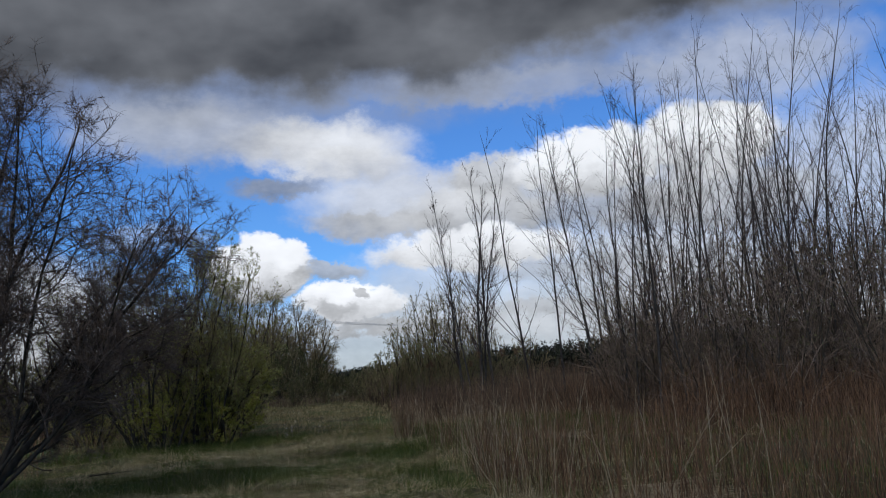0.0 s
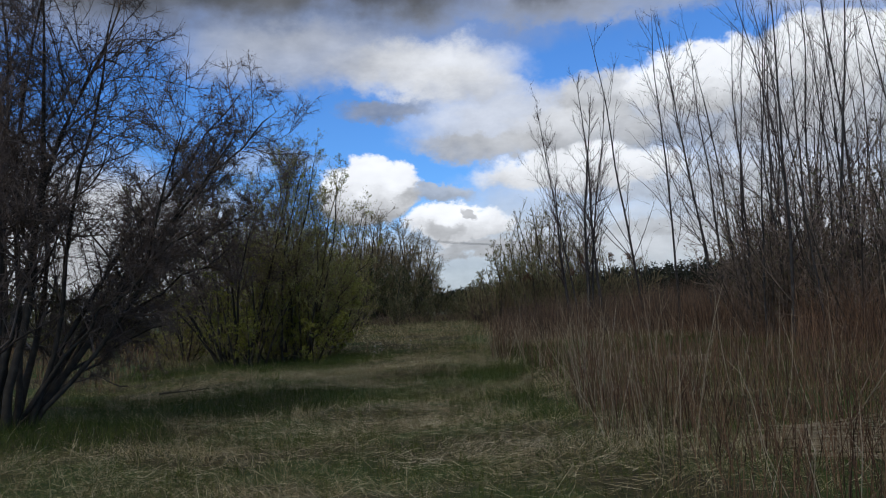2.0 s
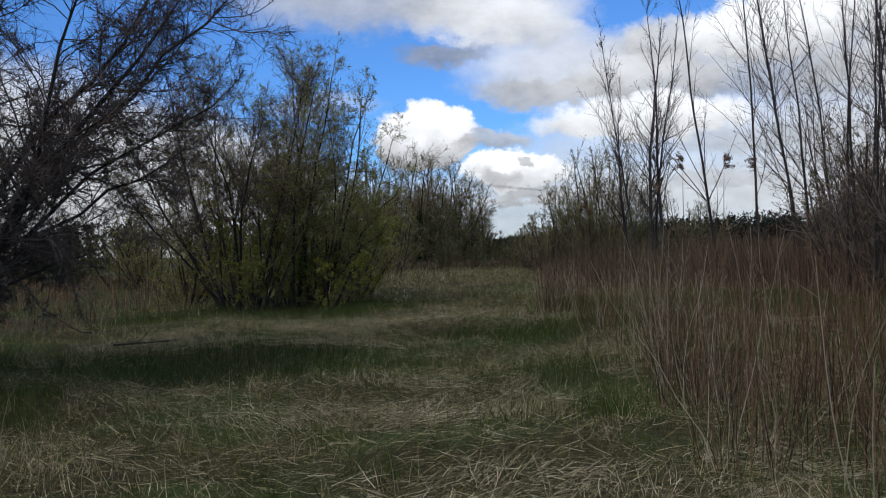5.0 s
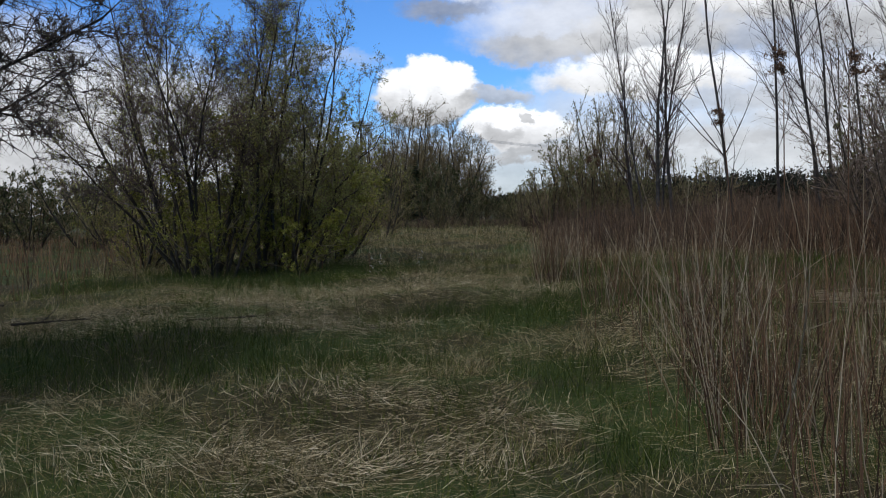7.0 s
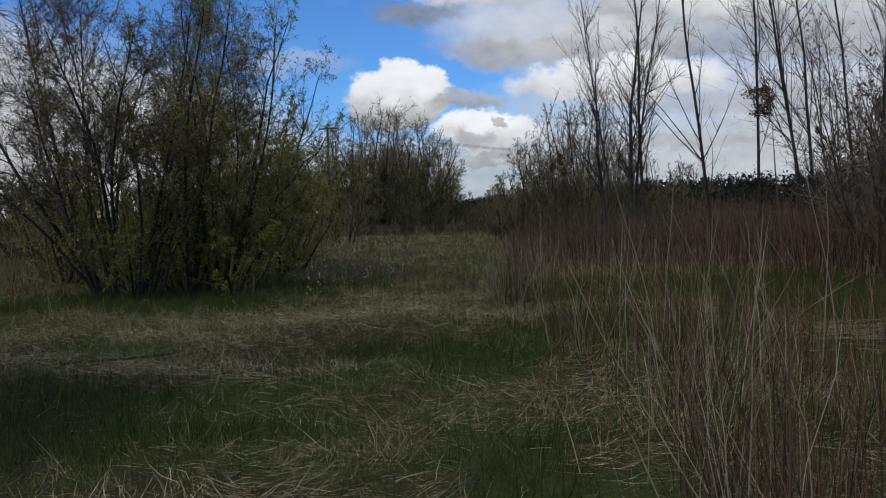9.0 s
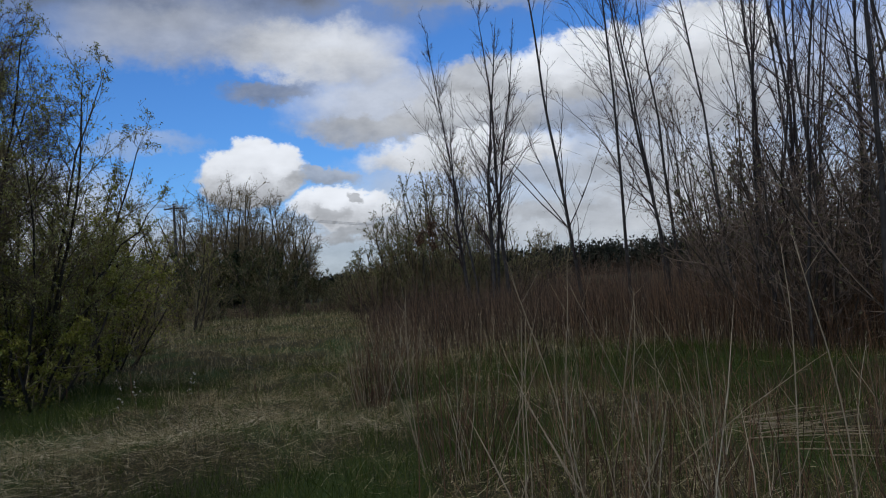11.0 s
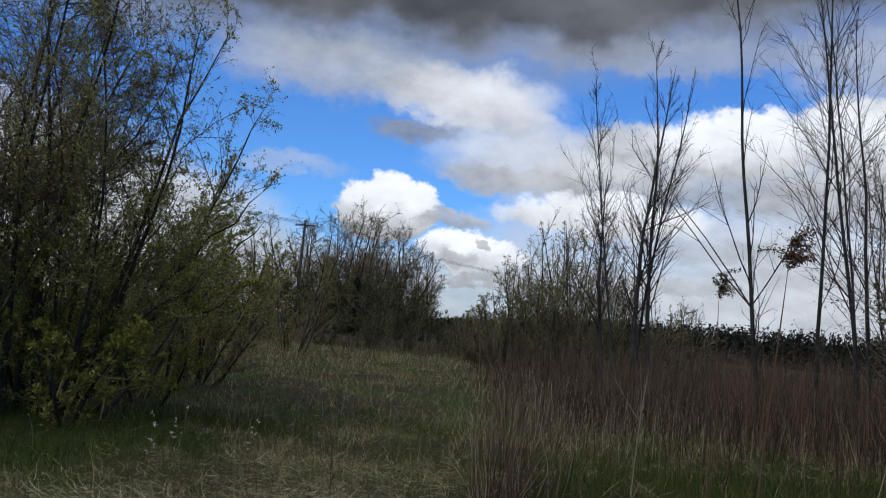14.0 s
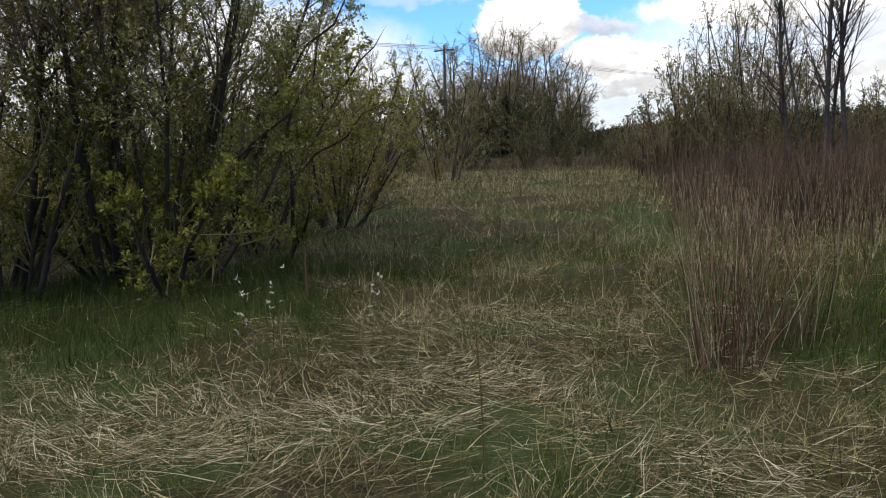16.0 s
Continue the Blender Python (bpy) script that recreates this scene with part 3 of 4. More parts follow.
# ---- far woods ----
far = woody("broadleaf_tree", 71, (-12, 108, 0), "far round-crowned bare broadleaf tree", "tree", stems=7, lean=(2, 40), base_r=0.14, spread=0.5, n1=22, n2=9, n3=4,
            low=0.2, lift=0.02, lengths=(0.42, 0.45, 0.5), angles=(40, 42, 44), twig=M_OLIVE, twig_r=0.018, dome=(4.6, 6.6, 6.6), points=(6, 3, 2), group="far grove")
for x, y, s, a in ((-15, 107, 0.92, 40), (-9.3, 105, 1.04, 100), (-6.6, 107, 1.04, 190), (-4.0, 106, 0.92, 250), (-1.9, 107, 0.74, 330), (-18.5, 110, 0.95, 300), (-23, 107, 0.9, 20), (-27, 112, 0.95, 75), (-12.5, 103, 0.9, 215), (-10.5, 110, 1.0, 145), (-7.8, 111, 1.0, 275), (-5.2, 111, 0.95, 5), (-3.0, 111, 0.8, 60)):
    copy_thing(far, pose(x, y, 0, 0, 0, a) @ Matrix.Scale(s, 4))
low = woody("shrub", 73, (-5.0, 96, 0), "dark olive shrub at the edge of the far grove", "shrub", stems=10, height=5.0, lean=(4, 40), base_r=0.06, spread=0.8, n1=12, n2=6, n3=2,
            low=0.05, lift=0.06, twig=M_OLIVE, leaves=5200, leaf_size=0.16, leaf_mat=M_DARKLEAF, twig_r=0.022, group="grove edge")
for x, y, s, a in ((-0.9, 104, 0.62, 50), (-2.9, 99, 0.8, 15), (-7.6, 97, 1.05, 120), (-10.5, 96, 1.0, 200), (-13.5, 99, 1.1, 290), (-17, 97, 1.0, 10), (-6.2, 100, 1.0, 222), (-9.0, 100, 1.1, 66), (-11.8, 100, 1.1, 133), (-4.2, 102, 0.9, 310), (-21, 98, 1.0, 80), (-26, 99, 1.1, 160), (-31, 101, 1.0, 230), (1.4, 103, 0.5, 77), (-1.4, 68, 0.36, 20), (-3.4, 66, 0.42, 80), (0.8, 72, 0.32, 140), (-6.0, 64, 0.45, 200), (-9.5, 63, 0.5, 260), (2.0, 70, 0.4, 310), (3.2, 100, 0.55, 140), (0.4, 114, 0.6, 200), (5.5, 103, 0.6, 260), (2.4, 112, 0.55, 320), (-17, 62, 0.62, 30), (-22, 58, 0.6, 90), (-27, 61, 0.7, 150), (-33, 57, 0.65, 210), (-39, 60, 0.7, 270), (-13, 70, 0.7, 330), (-46, 58, 0.7, 45), (-19.5, 52, 0.75, 15), (-24.5, 50, 0.7, 75), (-30, 53, 0.8, 135), (-36, 51, 0.75, 195), (-15.5, 56, 0.7, 255), (-42, 54, 0.8, 300), (-15, 40, 0.62, 20), (-18.5, 42, 0.58, 100), (-22.5, 41, 0.66, 190), (-27, 43, 0.6, 280), (-12, 43, 0.6, 330), (-32, 45, 0.66, 60)):
    copy_thing(low, pose(x, y, 0, 0, 0, a) @ Matrix.Scale(s, 4))


def conifer_arrays(rng, x, y, h, r, tiers, per, z0=0.0, broad=0.34):
    """Drooping needle sprays in whorls round a stem."""
    z = np.repeat(np.linspace(0.06, 0.99, tiers), per)
    a = rng.uniform(0, 2 * np.pi, len(z))
    L = r * (1.03 - z) * rng.uniform(0.65, 1.2, len(z)) + 0.05 * r
    base = np.stack([np.full(len(z), x), np.full(len(z), y), z0 + z * h], 1)
    out = np.stack([np.cos(a), np.sin(a), rng.uniform(-0.45, 0.15, len(z))], 1)
    side = np.stack([-np.sin(a), np.cos(a), np.zeros(len(z))], 1)
    w = (L * broad)[:, None]
    V = np.stack([base, base + out * L[:, None] * 0.55 + side * w, base + out * L[:, None], base + out * L[:, None] * 0.55 - side * w + [0, 0, -0.02]], 1)
    return V.reshape(-1, 3)


def conifer(place, h, r, label):
    rng = np.random.default_rng(5)
    tree = thing("spruce_tree", place, label, "tree")
    p = np.array([[[0, 0, -0.1], [0, 0, h * 0.5], [0, 0, h]]])
    part("trunk", quads("trunk", *tube_arrays([(p, np.array([[0.12, 0.07, 0.015]]))], 6), M_BARK), tree)
    V = conifer_arrays(rng, 0, 0, h, r, 34, 16)
    part("crown", quads("crown", V, np.arange(len(V)).reshape(-1, 4), M_SPRUCE, False), tree, "dark drooping spruce boughs")


conifer((-7.7, 98, 0), 7.2, 1.15, "small dark spruce in front of the far grove")


def far_forest():
    rng = np.random.default_rng(9)
    V = []
    for k in range(1250):
        az = rng.uniform(-4, 62)
        d = rng.uniform(250, 320)
        top = 1.5 + d * math.tan(radians(0.75 + 1.15 * min(max((az + 1) / 9, 0), 1) + 0.03 * max(az - 8, 0))) * rng.uniform(0.95, 1.02)
        n = 84
        z = 1 - np.sqrt(rng.random(n)) * 0.97
        a, r = rng.uniform(0, 2 * np.pi, n), (2.0 + 0.1 * top) * (1 - z) * np.sqrt(rng.random(n))
        p = np.stack([d * math.sin(radians(az)) + r * np.cos(a), d * math.cos(radians(az)) + r * np.sin(a), z * (top - 0.9)], 1)
        V.append(leaf_arrays(rng, p, 0.7 + 1.9 * (1 - z), 0.4)[0])
    V = np.concatenate(V)
    tagged(new("far_forest", quads("far_forest", V, np.arange(len(V)).reshape(-1, 4), M_FARWOOD, False)), "dark line of conifer forest on the horizon", "forest", kind="stuff")


far_forest()


# ---- power line ----
def pole_thing(place, h):
    pole = thing("utility_pole", place, "grey wooden utility pole carrying thin wires", "pole")
    p = np.array([[[0, 0, -0.3], [0, 0, h * 0.5], [0, 0, h]]])
    part("post", quads("post", *tube_arrays([(p, np.array([[0.16, 0.14, 0.12]]))], 8, False), M_POLE), pole)
    p = np.array([[[-1.1, 0, h - 0.5], [0, 0, h - 0.45], [1.1, 0, h - 0.5]]])
    arm = part("crossarm", quads("crossarm", *tube_arrays([(p, np.full((1, 3), 0.07))], 4, False), M_POLE), pole)
    for x in (-1.0, 0.0, 1.0):
        p = np.array([[[x, 0, h - 0.45], [x, 0, h - 0.25]]])
        part("insulator", quads("insulator", *tube_arrays([(p, np.array([[0.06, 0.05]]))], 6, False), M_WIRE), arm)


POLES = ((-13.6, 100.0, 10.6), (24.0, 185.0, 12.5))
for x, y, h in POLES:
    pole_thing((x, y, 0, 0, 0, -24), h)
for k, off in enumerate((-1.0, 0.0, 1.0)):
    (x0, y0, h0), (x1, y1, h1) = POLES
    t = np.linspace(-0.6, 1.0, 40)
    p = np.stack([x0 + (x1 - x0) * t + off * 0.91, y0 + (y1 - y0) * t - off * 0.41, h0 - 0.25 + (h1 - h0) * t - 3.0 * (np.abs(t) * (1 - np.abs(t)))], 1)[None]
    tagged(new("power_line_wire", quads("wire", *tube_arrays([(p, np.full((1, 40), 0.022))], 4, False), M_WIRE)), "thin pale overhead wire strung between poles", "wire", "overhead wires")


# ---- dry stalks ----
def track_edge(y):
    """Where the stalks begin beside the grass track."""
    y = np.asarray(y, float)
    return 1.55 + 0.3 * np.exp(-((y - 10.5) / 3.0) ** 2) + 0.22 * np.sin(y * 0.9) + 0.12 * np.sin(y * 2.3 + 1) + np.clip((6 - y) * 0.06, 0, 0.4)


def stalk_sets(rng, x, y, h, r, droop=0.1, k=4, twigs=0):
    n = len(x)
    start = np.stack([x, y, height_at(x, y) - 0.03], 1)
    tilt = np.abs(rng.normal(0, droop, n))
    a = rng.uniform(0, 2 * np.pi, n)
    way = np.stack([np.sin(tilt) * np.cos(a), np.sin(tilt) * np.sin(a), np.cos(tilt)], 1)
    p, q = strand(rng, start, way, h, k, r, r * 0.35, 0.1, -0.01)
    sets = [(p, q)]
    if twigs:
        s, d, rr, t = offshoots(rng, p, q, twigs, 0.4, 0.98, 32)
        sets.append(strand(rng, s, d, np.repeat(h, twigs) * rng.uniform(0.08, 0.3, len(t)), 2, rr * 0.75, rr * 0.3, 0.06, 0.05))
    return sets


def stalk_field(name, seed, n, box, height, radius, keep, material, label, droop=0.1, twigs=0, edge_ramp=0.0):
    rng = np.random.default_rng(seed)
    x, y = rng.uniform(box[0], box[1], n), rng.uniform(box[2], box[3], n)
    ok = keep(x, y, rng.random(n))
    x, y = x[ok], y[ok]
    patchy = 0.86 + 0.2 * np.sin(x * 0.9 + 1.3 * np.sin(y * 0.5)) * np.sin(y * 0.7 + 0.4) + 0.12 * np.sin(x * 2.7 + 1) * np.sin(y * 2.2)
    h = rng.uniform(*height, len(x)) * patchy * rng.uniform(0.35, 1.0, len(x)) ** 0.6
    if edge_ramp:
        h *= np.clip(0.5 + (x - track_edge(y)) / edge_ramp * 0.5, 0.5, 1)
    V, F = tube_arrays(stalk_sets(rng, x, y, h, rng.uniform(0.5, 1.5, len(x)) * radius, droop, 4 if y.mean() < 16 else 3, twigs), 3)
    tagged(new(name, quads(name, V, F, material)), label, "dry stalks", kind="stuff")


def clearing(x, y):
    return (x > 1.2) & (y > 14.5) & (y < 30.0 + 0.8 * np.sin(x * 0.8)) & (x < 7.8 + 0.8 * np.sin(y * 0.6))


def near_keep(x, y, u):
    gap = np.sin(x * 1.7 + np.sin(y * 1.1)) * np.sin(y * 1.3 + 0.8 * x)
    return (x > track_edge(y) + 0.9 * u * u) & (y < 12.3 - 0.6 * np.sin(x * 2)) & (gap + 1.1 > u * 1.3)


def wall_keep(x, y, u):
    return (x > track_edge(y) + 0.02 * (y - 20) + 0.6 * u * u) & ~clearing(x, y + 7.0 * (u - 0.3) * u) & (y > 24)


stalk_field("dry_stalk_thicket", 101, 6200, (1.3, 10, 2, 14.5), (0.9, 1.75), 0.0036, near_keep, M_STALK,
            "dense red-brown dead weed stalks lining the track", 0.15, 4, 1.0)
stalk_field("bleached_stalk_thicket", 102, 800, (1.2, 9, 2, 14.5), (0.5, 1.6), 0.0032, near_keep, M_PALE,
            "bleached broken weed stalks among the brown ones", 0.5, 1, 0.8)
stalk_field("dry_stalk_thicket", 103, 11000, (9, 34, 2, 28), (1.3, 2.4), 0.0055, lambda x, y, u: ~clearing(x, y), M_STALK,
            "brown dead weed stalks spreading over the field", 0.16, 2)
stalk_field("dry_stalk_thicket", 104, 20000, (1.4, 30, 23, 46), (1.4, 2.3), 0.0057, wall_keep, M_BROWN,
            "tall brown thicket of dead stalks beyond the clearing", 0.16, 2, 3.0)
stalk_field("dry_stalk_thicket", 105, 9000, (1.8, 60, 46, 85), (2.0, 3.3), 0.012, lambda x, y, u: x > 1.6 + 0.015 * (y - 40), M_BROWN,
            "far brown thicket of dead stalks", 0.16, 2)
stalk_field("dry_stalk_thicket", 113, 3600, (6.0, 15, 17, 32), (1.3, 2.5), 0.0048, lambda x, y, u: ~clearing(x - 0.8 * u, y), M_STALK,
            "brown dead stalks crowding round the birch stems", 0.2, 4)
stalk_field("bleached_stalk_thicket", 106, 2400, (1.6, 14, 24, 40), (0.35, 1.3), 0.005, wall_keep, M_PALE, "bleached grass stems at the thicket's foot", 0.3, 1)
stalk_field("sparse_stalks", 107, 160, (1.6, 9, 12, 19.5), (0.7, 1.7), 0.0042, lambda x, y, u: x > 1.8 + 0.3 * u, M_PALE, "thin bleached stalks standing in the open grass", 0.28, 2)
stalk_field("sparse_stalks", 108, 1500, (1.6, 9, 12, 20), (0.5, 1.5), 0.0034, lambda x, y, u: x > 1.7 + 0.3 * u, M_STALK, "thin red-brown stalks standing in the open grass", 0.2, 3)
stalk_field("sparse_stalks", 110, 1600, (2.2, 14, 19, 30), (0.3, 1.1), 0.0045, lambda x, y, u: u > 0.3, M_STALK, "low brown stems scattered through the clearing", 0.3, 2)
stalk_field("dry_stalk_field", 112, 2600, (-14, 3.5, 60, 84), (0.6, 1.2), 0.011, lambda x, y, u: y > 60 + 3 * u, M_BROWN, "low brown stalks where the track fades out", 0.25, 3)
stalk_field("dry_stalk_field", 109, 11000, (-45, -6.5, 18.5, 60), (0.5, 1.15), 0.008, lambda x, y, u: x < -6.8 - 2.5 * u * u, M_STALK, "low brown field of dead stalks behind the willows", 0.2, 1)


def stalk_clump(seed, x, y, n, r, h, pale=0.3):
    rng = np.random.default_rng(seed)
    clump = thing("dry_stalk_clump", (x, y, 0), "upright tuft of red-brown and straw-coloured dead stalks", "dry stalks", "stalk clumps")
    for mat, name, share in ((M_STALK, "tuft", 1 - pale), (M_PALE, "bleached_tuft", pale)):
        k = int(n * share)
        a, d = rng.uniform(0, 2 * np.pi, k), r * np.sqrt(rng.random(k))
        start = np.stack([d * np.cos(a), d * np.sin(a), np.full(k, -0.02)], 1)
        way = np.stack([0.2 * d / r * np.cos(a) + rng.normal(0, 0.06, k), 0.2 * d / r * np.sin(a) + rng.normal(0, 0.1, k), np.ones(k)], 1)
        hh = h * rng.uniform(0.5, 1.05, k)
        p, q = strand(rng, start, way, hh, 5, rng.uniform(0.0018, 0.004, k), np.full(k, 0.001), 0.12, 0.0)
        s, w, rr, t = offshoots(rng, p, q, 3, 0.5, 0.98, 22)
        V, F = tube_arrays([(p, q), strand(rng, s, w, np.repeat(hh, 3) * rng.uniform(0.06, 0.2, len(t)), 3, rr * 0.7, rr * 0.3, 0.05, 0.03)], 3)
        part(name, quads(name, V, F, mat), clump)


for seed, x, y, n, r, h in ((201, 1.4, 22.7, 110, 0.24, 1.25), (202, 1.8, 23.3, 90, 0.3, 1.0), (203, 2.0, 12.9, 60, 0.3, 1.4), (204, 2.0, 11.6, 60, 0.3, 1.5), (205, 1.85, 17.5, 70, 0.26, 1.2),
                            (206, 1.8, 9.4, 50, 0.28, 1.2), (207, 1.7, 25.5, 80, 0.35, 1.1), (208, 2.4, 15.2, 60, 0.25, 1.3)):
    stalk_clump(seed, x, y, n, r, h)


# ---- grass ----
def blades(name, seed, n, box, length, width, rise, material, label, keep=None, k=4, sag=-0.25, combed=False, tufts=0):
    rng = np.random.default_rng(seed)
    u = rng.random(n)
    x = rng.uniform(box[0], box[1], n)
    y = box[2] + (box[3] - box[2]) * u
    if tufts:
        x, y = x[:tufts], y[:tufts]
    if keep is not None:
        ok = keep(x, y, rng.random(len(x)))
        x, y = x[ok], y[ok]
    if tufts:
        size = rng.uniform(0.03, 0.11, len(x))
        pick = rng.integers(0, len(x), n)
        x, y = x[pick] + rng.normal(0, 1, n) * size[pick], y[pick] + rng.normal(0, 1, n) * size[pick]
    m = len(x)
    a = rng.uniform(0, 2 * np.pi, m)
    if combed:
        a = 0.6 * np.sin(0.9 * x + np.sin(0.7 * y)) + 0.6 * np.sin(2.9 * y + 1.3 * x) + 0.5 * np.sin(5.7 * x - 4.1 * y) + rng.normal(0, 0.33, m) + np.pi * rng.integers(0, 2, m)
    up = np.radians(np.clip(rng.normal(rise[0], rise[1], m), 3, 90))
    way = np.stack([np.cos(a) * np.cos(up), np.sin(a) * np.cos(up), np.sin(up)], 1)
    start = np.stack([x, y, height_at(x, y) - 0.01 + (rise[0] < 30) * rng.uniform(0, 0.07, m)], 1)
    far_wide = 1 + np.clip((y - 24) / 16, 0, 3)
    L = rng.uniform(*length, m)
    p, _ = strand(rng, start, way, L, k, np.ones(m), np.ones(m), 0.16 if combed else 0.12, sag / k, 0.22 if combed else 0.1)
    p[:, :, 2] = np.maximum(p[:, :, 2], (height_at(p[:, :, 0], p[:, :, 1]) + 0.004))
    flat = unit(np.stack([-np.sin(a), np.cos(a), rng.normal(0, 0.5, m)], 1))
    V, F = ribbon_arrays(p, width * rng.uniform(0.6, 1.4, m) * far_wide, flat)
    tagged(new(name, quads(name, V, F, material, False)), label, "grass", kind="stuff")


def tufted(lo):
    return lambda x, y, u: u < lo + (1 - lo) * (0.5 + 0.5 * np.sin(x * 2.1 + 1.7 * np.sin(y * 1.1)) * np.sin(y * 1.6 + np.sin(x * 1.4)))


HOLLOWS = ((-3.9, 24.0, 2.4, 2.0), (-3.4, 15.0, 2.2, 1.1), (-5.0, 11.6, 1.6, 1.2), (-2.6, 13.9, 1.1, 0.7), (-0.9, 14.6, 0.9, 0.45), (1.15, 14.0, 0.5, 0.8), (1.25, 11.4, 0.35, 0.5),
           (5.3, 24.6, 3.4, 1.8), (7.0, 21.6, 2.2, 1.4), (2.6, 19.6, 1.3, 1.6), (-6.6, 23.0, 1.6, 0.8), (0.9, 17.6, 0.8, 1.2), (2.3, 23.4, 0.8, 0.7), (-2.0, 26.4, 1.2, 0.7), (-0.3, 18.0, 0.6, 0.5))


def dense_green(x, y):
    """Hollows where the young grass stands thick and hides the straw."""
    ragged = 0.3 * np.sin(3.1 * x + 2 * y) + 0.3 * np.sin(5.3 * y - 2 * x) + 0.25 * np.sin(9.7 * x + 4.1 * y)
    inside = np.zeros(np.shape(x), bool)
    for cx, cy, rx, ry in HOLLOWS:
        inside |= ((x - cx) / rx) ** 2 + ((y - cy) / ry) ** 2 + ragged < 1
    return inside


def matted(x, y, u):
    return (~dense_green(x, y) | (u < 0.07)) & (u < 0.42 + 0.58 * np.clip(0.34 + 1.0 * np.sin(x * 1.1 + 1.7 * np.sin(y * 0.6)) * np.sin(y * 0.9 + np.sin(x * 0.9)) + 0.25 * np.sin(3.1 * x + y), 0, 1))


def lush(x, y, u):
    return u < 0.4 + 0.6 * np.clip(0.5 - 0.9 * np.sin(x * 1.1 + 1.7 * np.sin(y * 0.6)) * np.sin(y * 0.9 + np.sin(x * 0.9)) + 0.25 * np.sin(2.3 * y - x), 0, 1)


blades("matted_dry_grass", 301, 110000, (-8.5, 5.5, 3.5, 29), (0.05, 0.24), 0.0029, (14, 16), M_STRAW, "flattened straw-coloured dead grass in mats", matted, combed=True)
blades("combed_dead_grass", 313, 130000, (-5.5, 4.0, 6.5, 25.5), (0.08, 0.42), 0.0029, (8, 10), M_THATCH, "long flattened dead grass lying in combed mats",
       lambda x, y, u: tufted(0.22)(x, y, u) & (~dense_green(x, y) | (u < 0.05)), combed=True)
blades("thick_green_grass", 314, 170000, (-8.4, 9.0, 10.0, 27.3), (0.12, 0.36), 0.0055, (66, 16), M_DEEP, "thick green grass in hollows, self-shade put into its dark colour", lambda x, y, u: dense_green(x, y), 4, -0.4)
blades("dry_grass_tufts", 311, 60000, (-8.5, 5.5, 3.5, 30), (0.12, 0.4), 0.0032, (50, 22), M_STRAW, "drooping tufts of dead grass", matted, 4, -0.9, tufts=2600)
blades("green_grass", 302, 100000, (-8.5, 6.5, 3.5, 29), (0.07, 0.24), 0.0055, (66, 16), M_GREEN, "short fresh green spring grass", lush, k=3)
blades("green_grass_tufts", 312, 50000, (-8.5, 6.5, 3.5, 30), (0.1, 0.32), 0.005, (60, 18), M_GREEN, "lush tufts of green spring grass", lush, 4, -0.5, tufts=3000)
blades("mixed_grass", 303, 30000, (-8.5, 6.5, 3.5, 29), (0.10, 0.3), 0.0045, (48, 22), M_MIXED, "mixed dry and green grass", lambda x, y, u: tufted(0.3)(x, y, u) & ~dense_green(x, y), k=3)
blades("wispy_dry_grass", 304, 3400, (-8.5, 7, 4, 30), (0.25, 0.65), 0.0042, (62, 18), M_STRAW, "standing wisps of bleached grass", tufted(0.15), 5, -0.6)
blades("far_grass", 305, 50000, (-24, 3.5, 29, 100), (0.15, 0.45), 0.009, (48, 24), M_MIXED, "rough mixed meadow grass further along the track", k=3)
blades("tan_grass", 310, 60000, (-9, 9, 24, 60), (0.2, 0.5), 0.006, (46, 22), M_STRAW, "tan dead grass tufts along the track", lambda x, y, u: tufted(0.3)(x, y, u) & (~dense_green(x, y) | (u < 0.03)), k=3)
blades("clearing_grass", 306, 30000, (2.0, 16, 14, 29), (0.15, 0.4), 0.009, (58, 22), M_GREEN, "green grass in the open clearing", lush, k=3)
blades("clearing_straw", 308, 15000, (1.8, 16, 14, 31), (0.2, 0.6), 0.006, (12, 14), M_STRAW, "flattened straw in the open clearing", matted, combed=True)
blades("field_grass", 307, 14000, (-26, -8.5, 5, 29), (0.2, 0.5), 0.012, (45, 24), M_MIXED, "rough meadow grass behind the willow", k=3)

MATS = ((-2.3, 20.9, 1.3, 0.7), (-1.0, 20.9, 1.0, 0.5), (-0.2, 22.0, 0.7, 0.5), (-0.2, 11.2, 1.0, 0.5), (-1.6, 11.6, 0.9, 0.4), (0.6, 12.6, 0.5, 0.35), (-0.6, 12.9, 0.6, 0.3), (-1.7, 16.9, 1.3, 0.4),
        (-4.6, 17.6, 1.6, 0.4), (-2.6, 19.0, 1.0, 0.5), (0.4, 9.0, 0.9, 0.5), (2.0, 9.6, 0.5, 0.5), (1.9, 8.3, 0.5, 0.5), (1.2, 20.4, 0.5, 0.4))


def bleached(x, y, u):
    """Mats where the straw lies thick and bleached."""
    ragged = 0.35 * np.sin(6.1 * x + 3 * y) + 0.35 * np.sin(8.3 * y - 4 * x) + 0.8 * (u - 0.4)
    inside = np.zeros(np.shape(x), bool)
    for cx, cy, rx, ry in MATS:
        inside |= ((x - cx) / rx) ** 2 + ((y - cy) / ry) ** 2 + ragged < 1
    return inside & (u < 0.75)


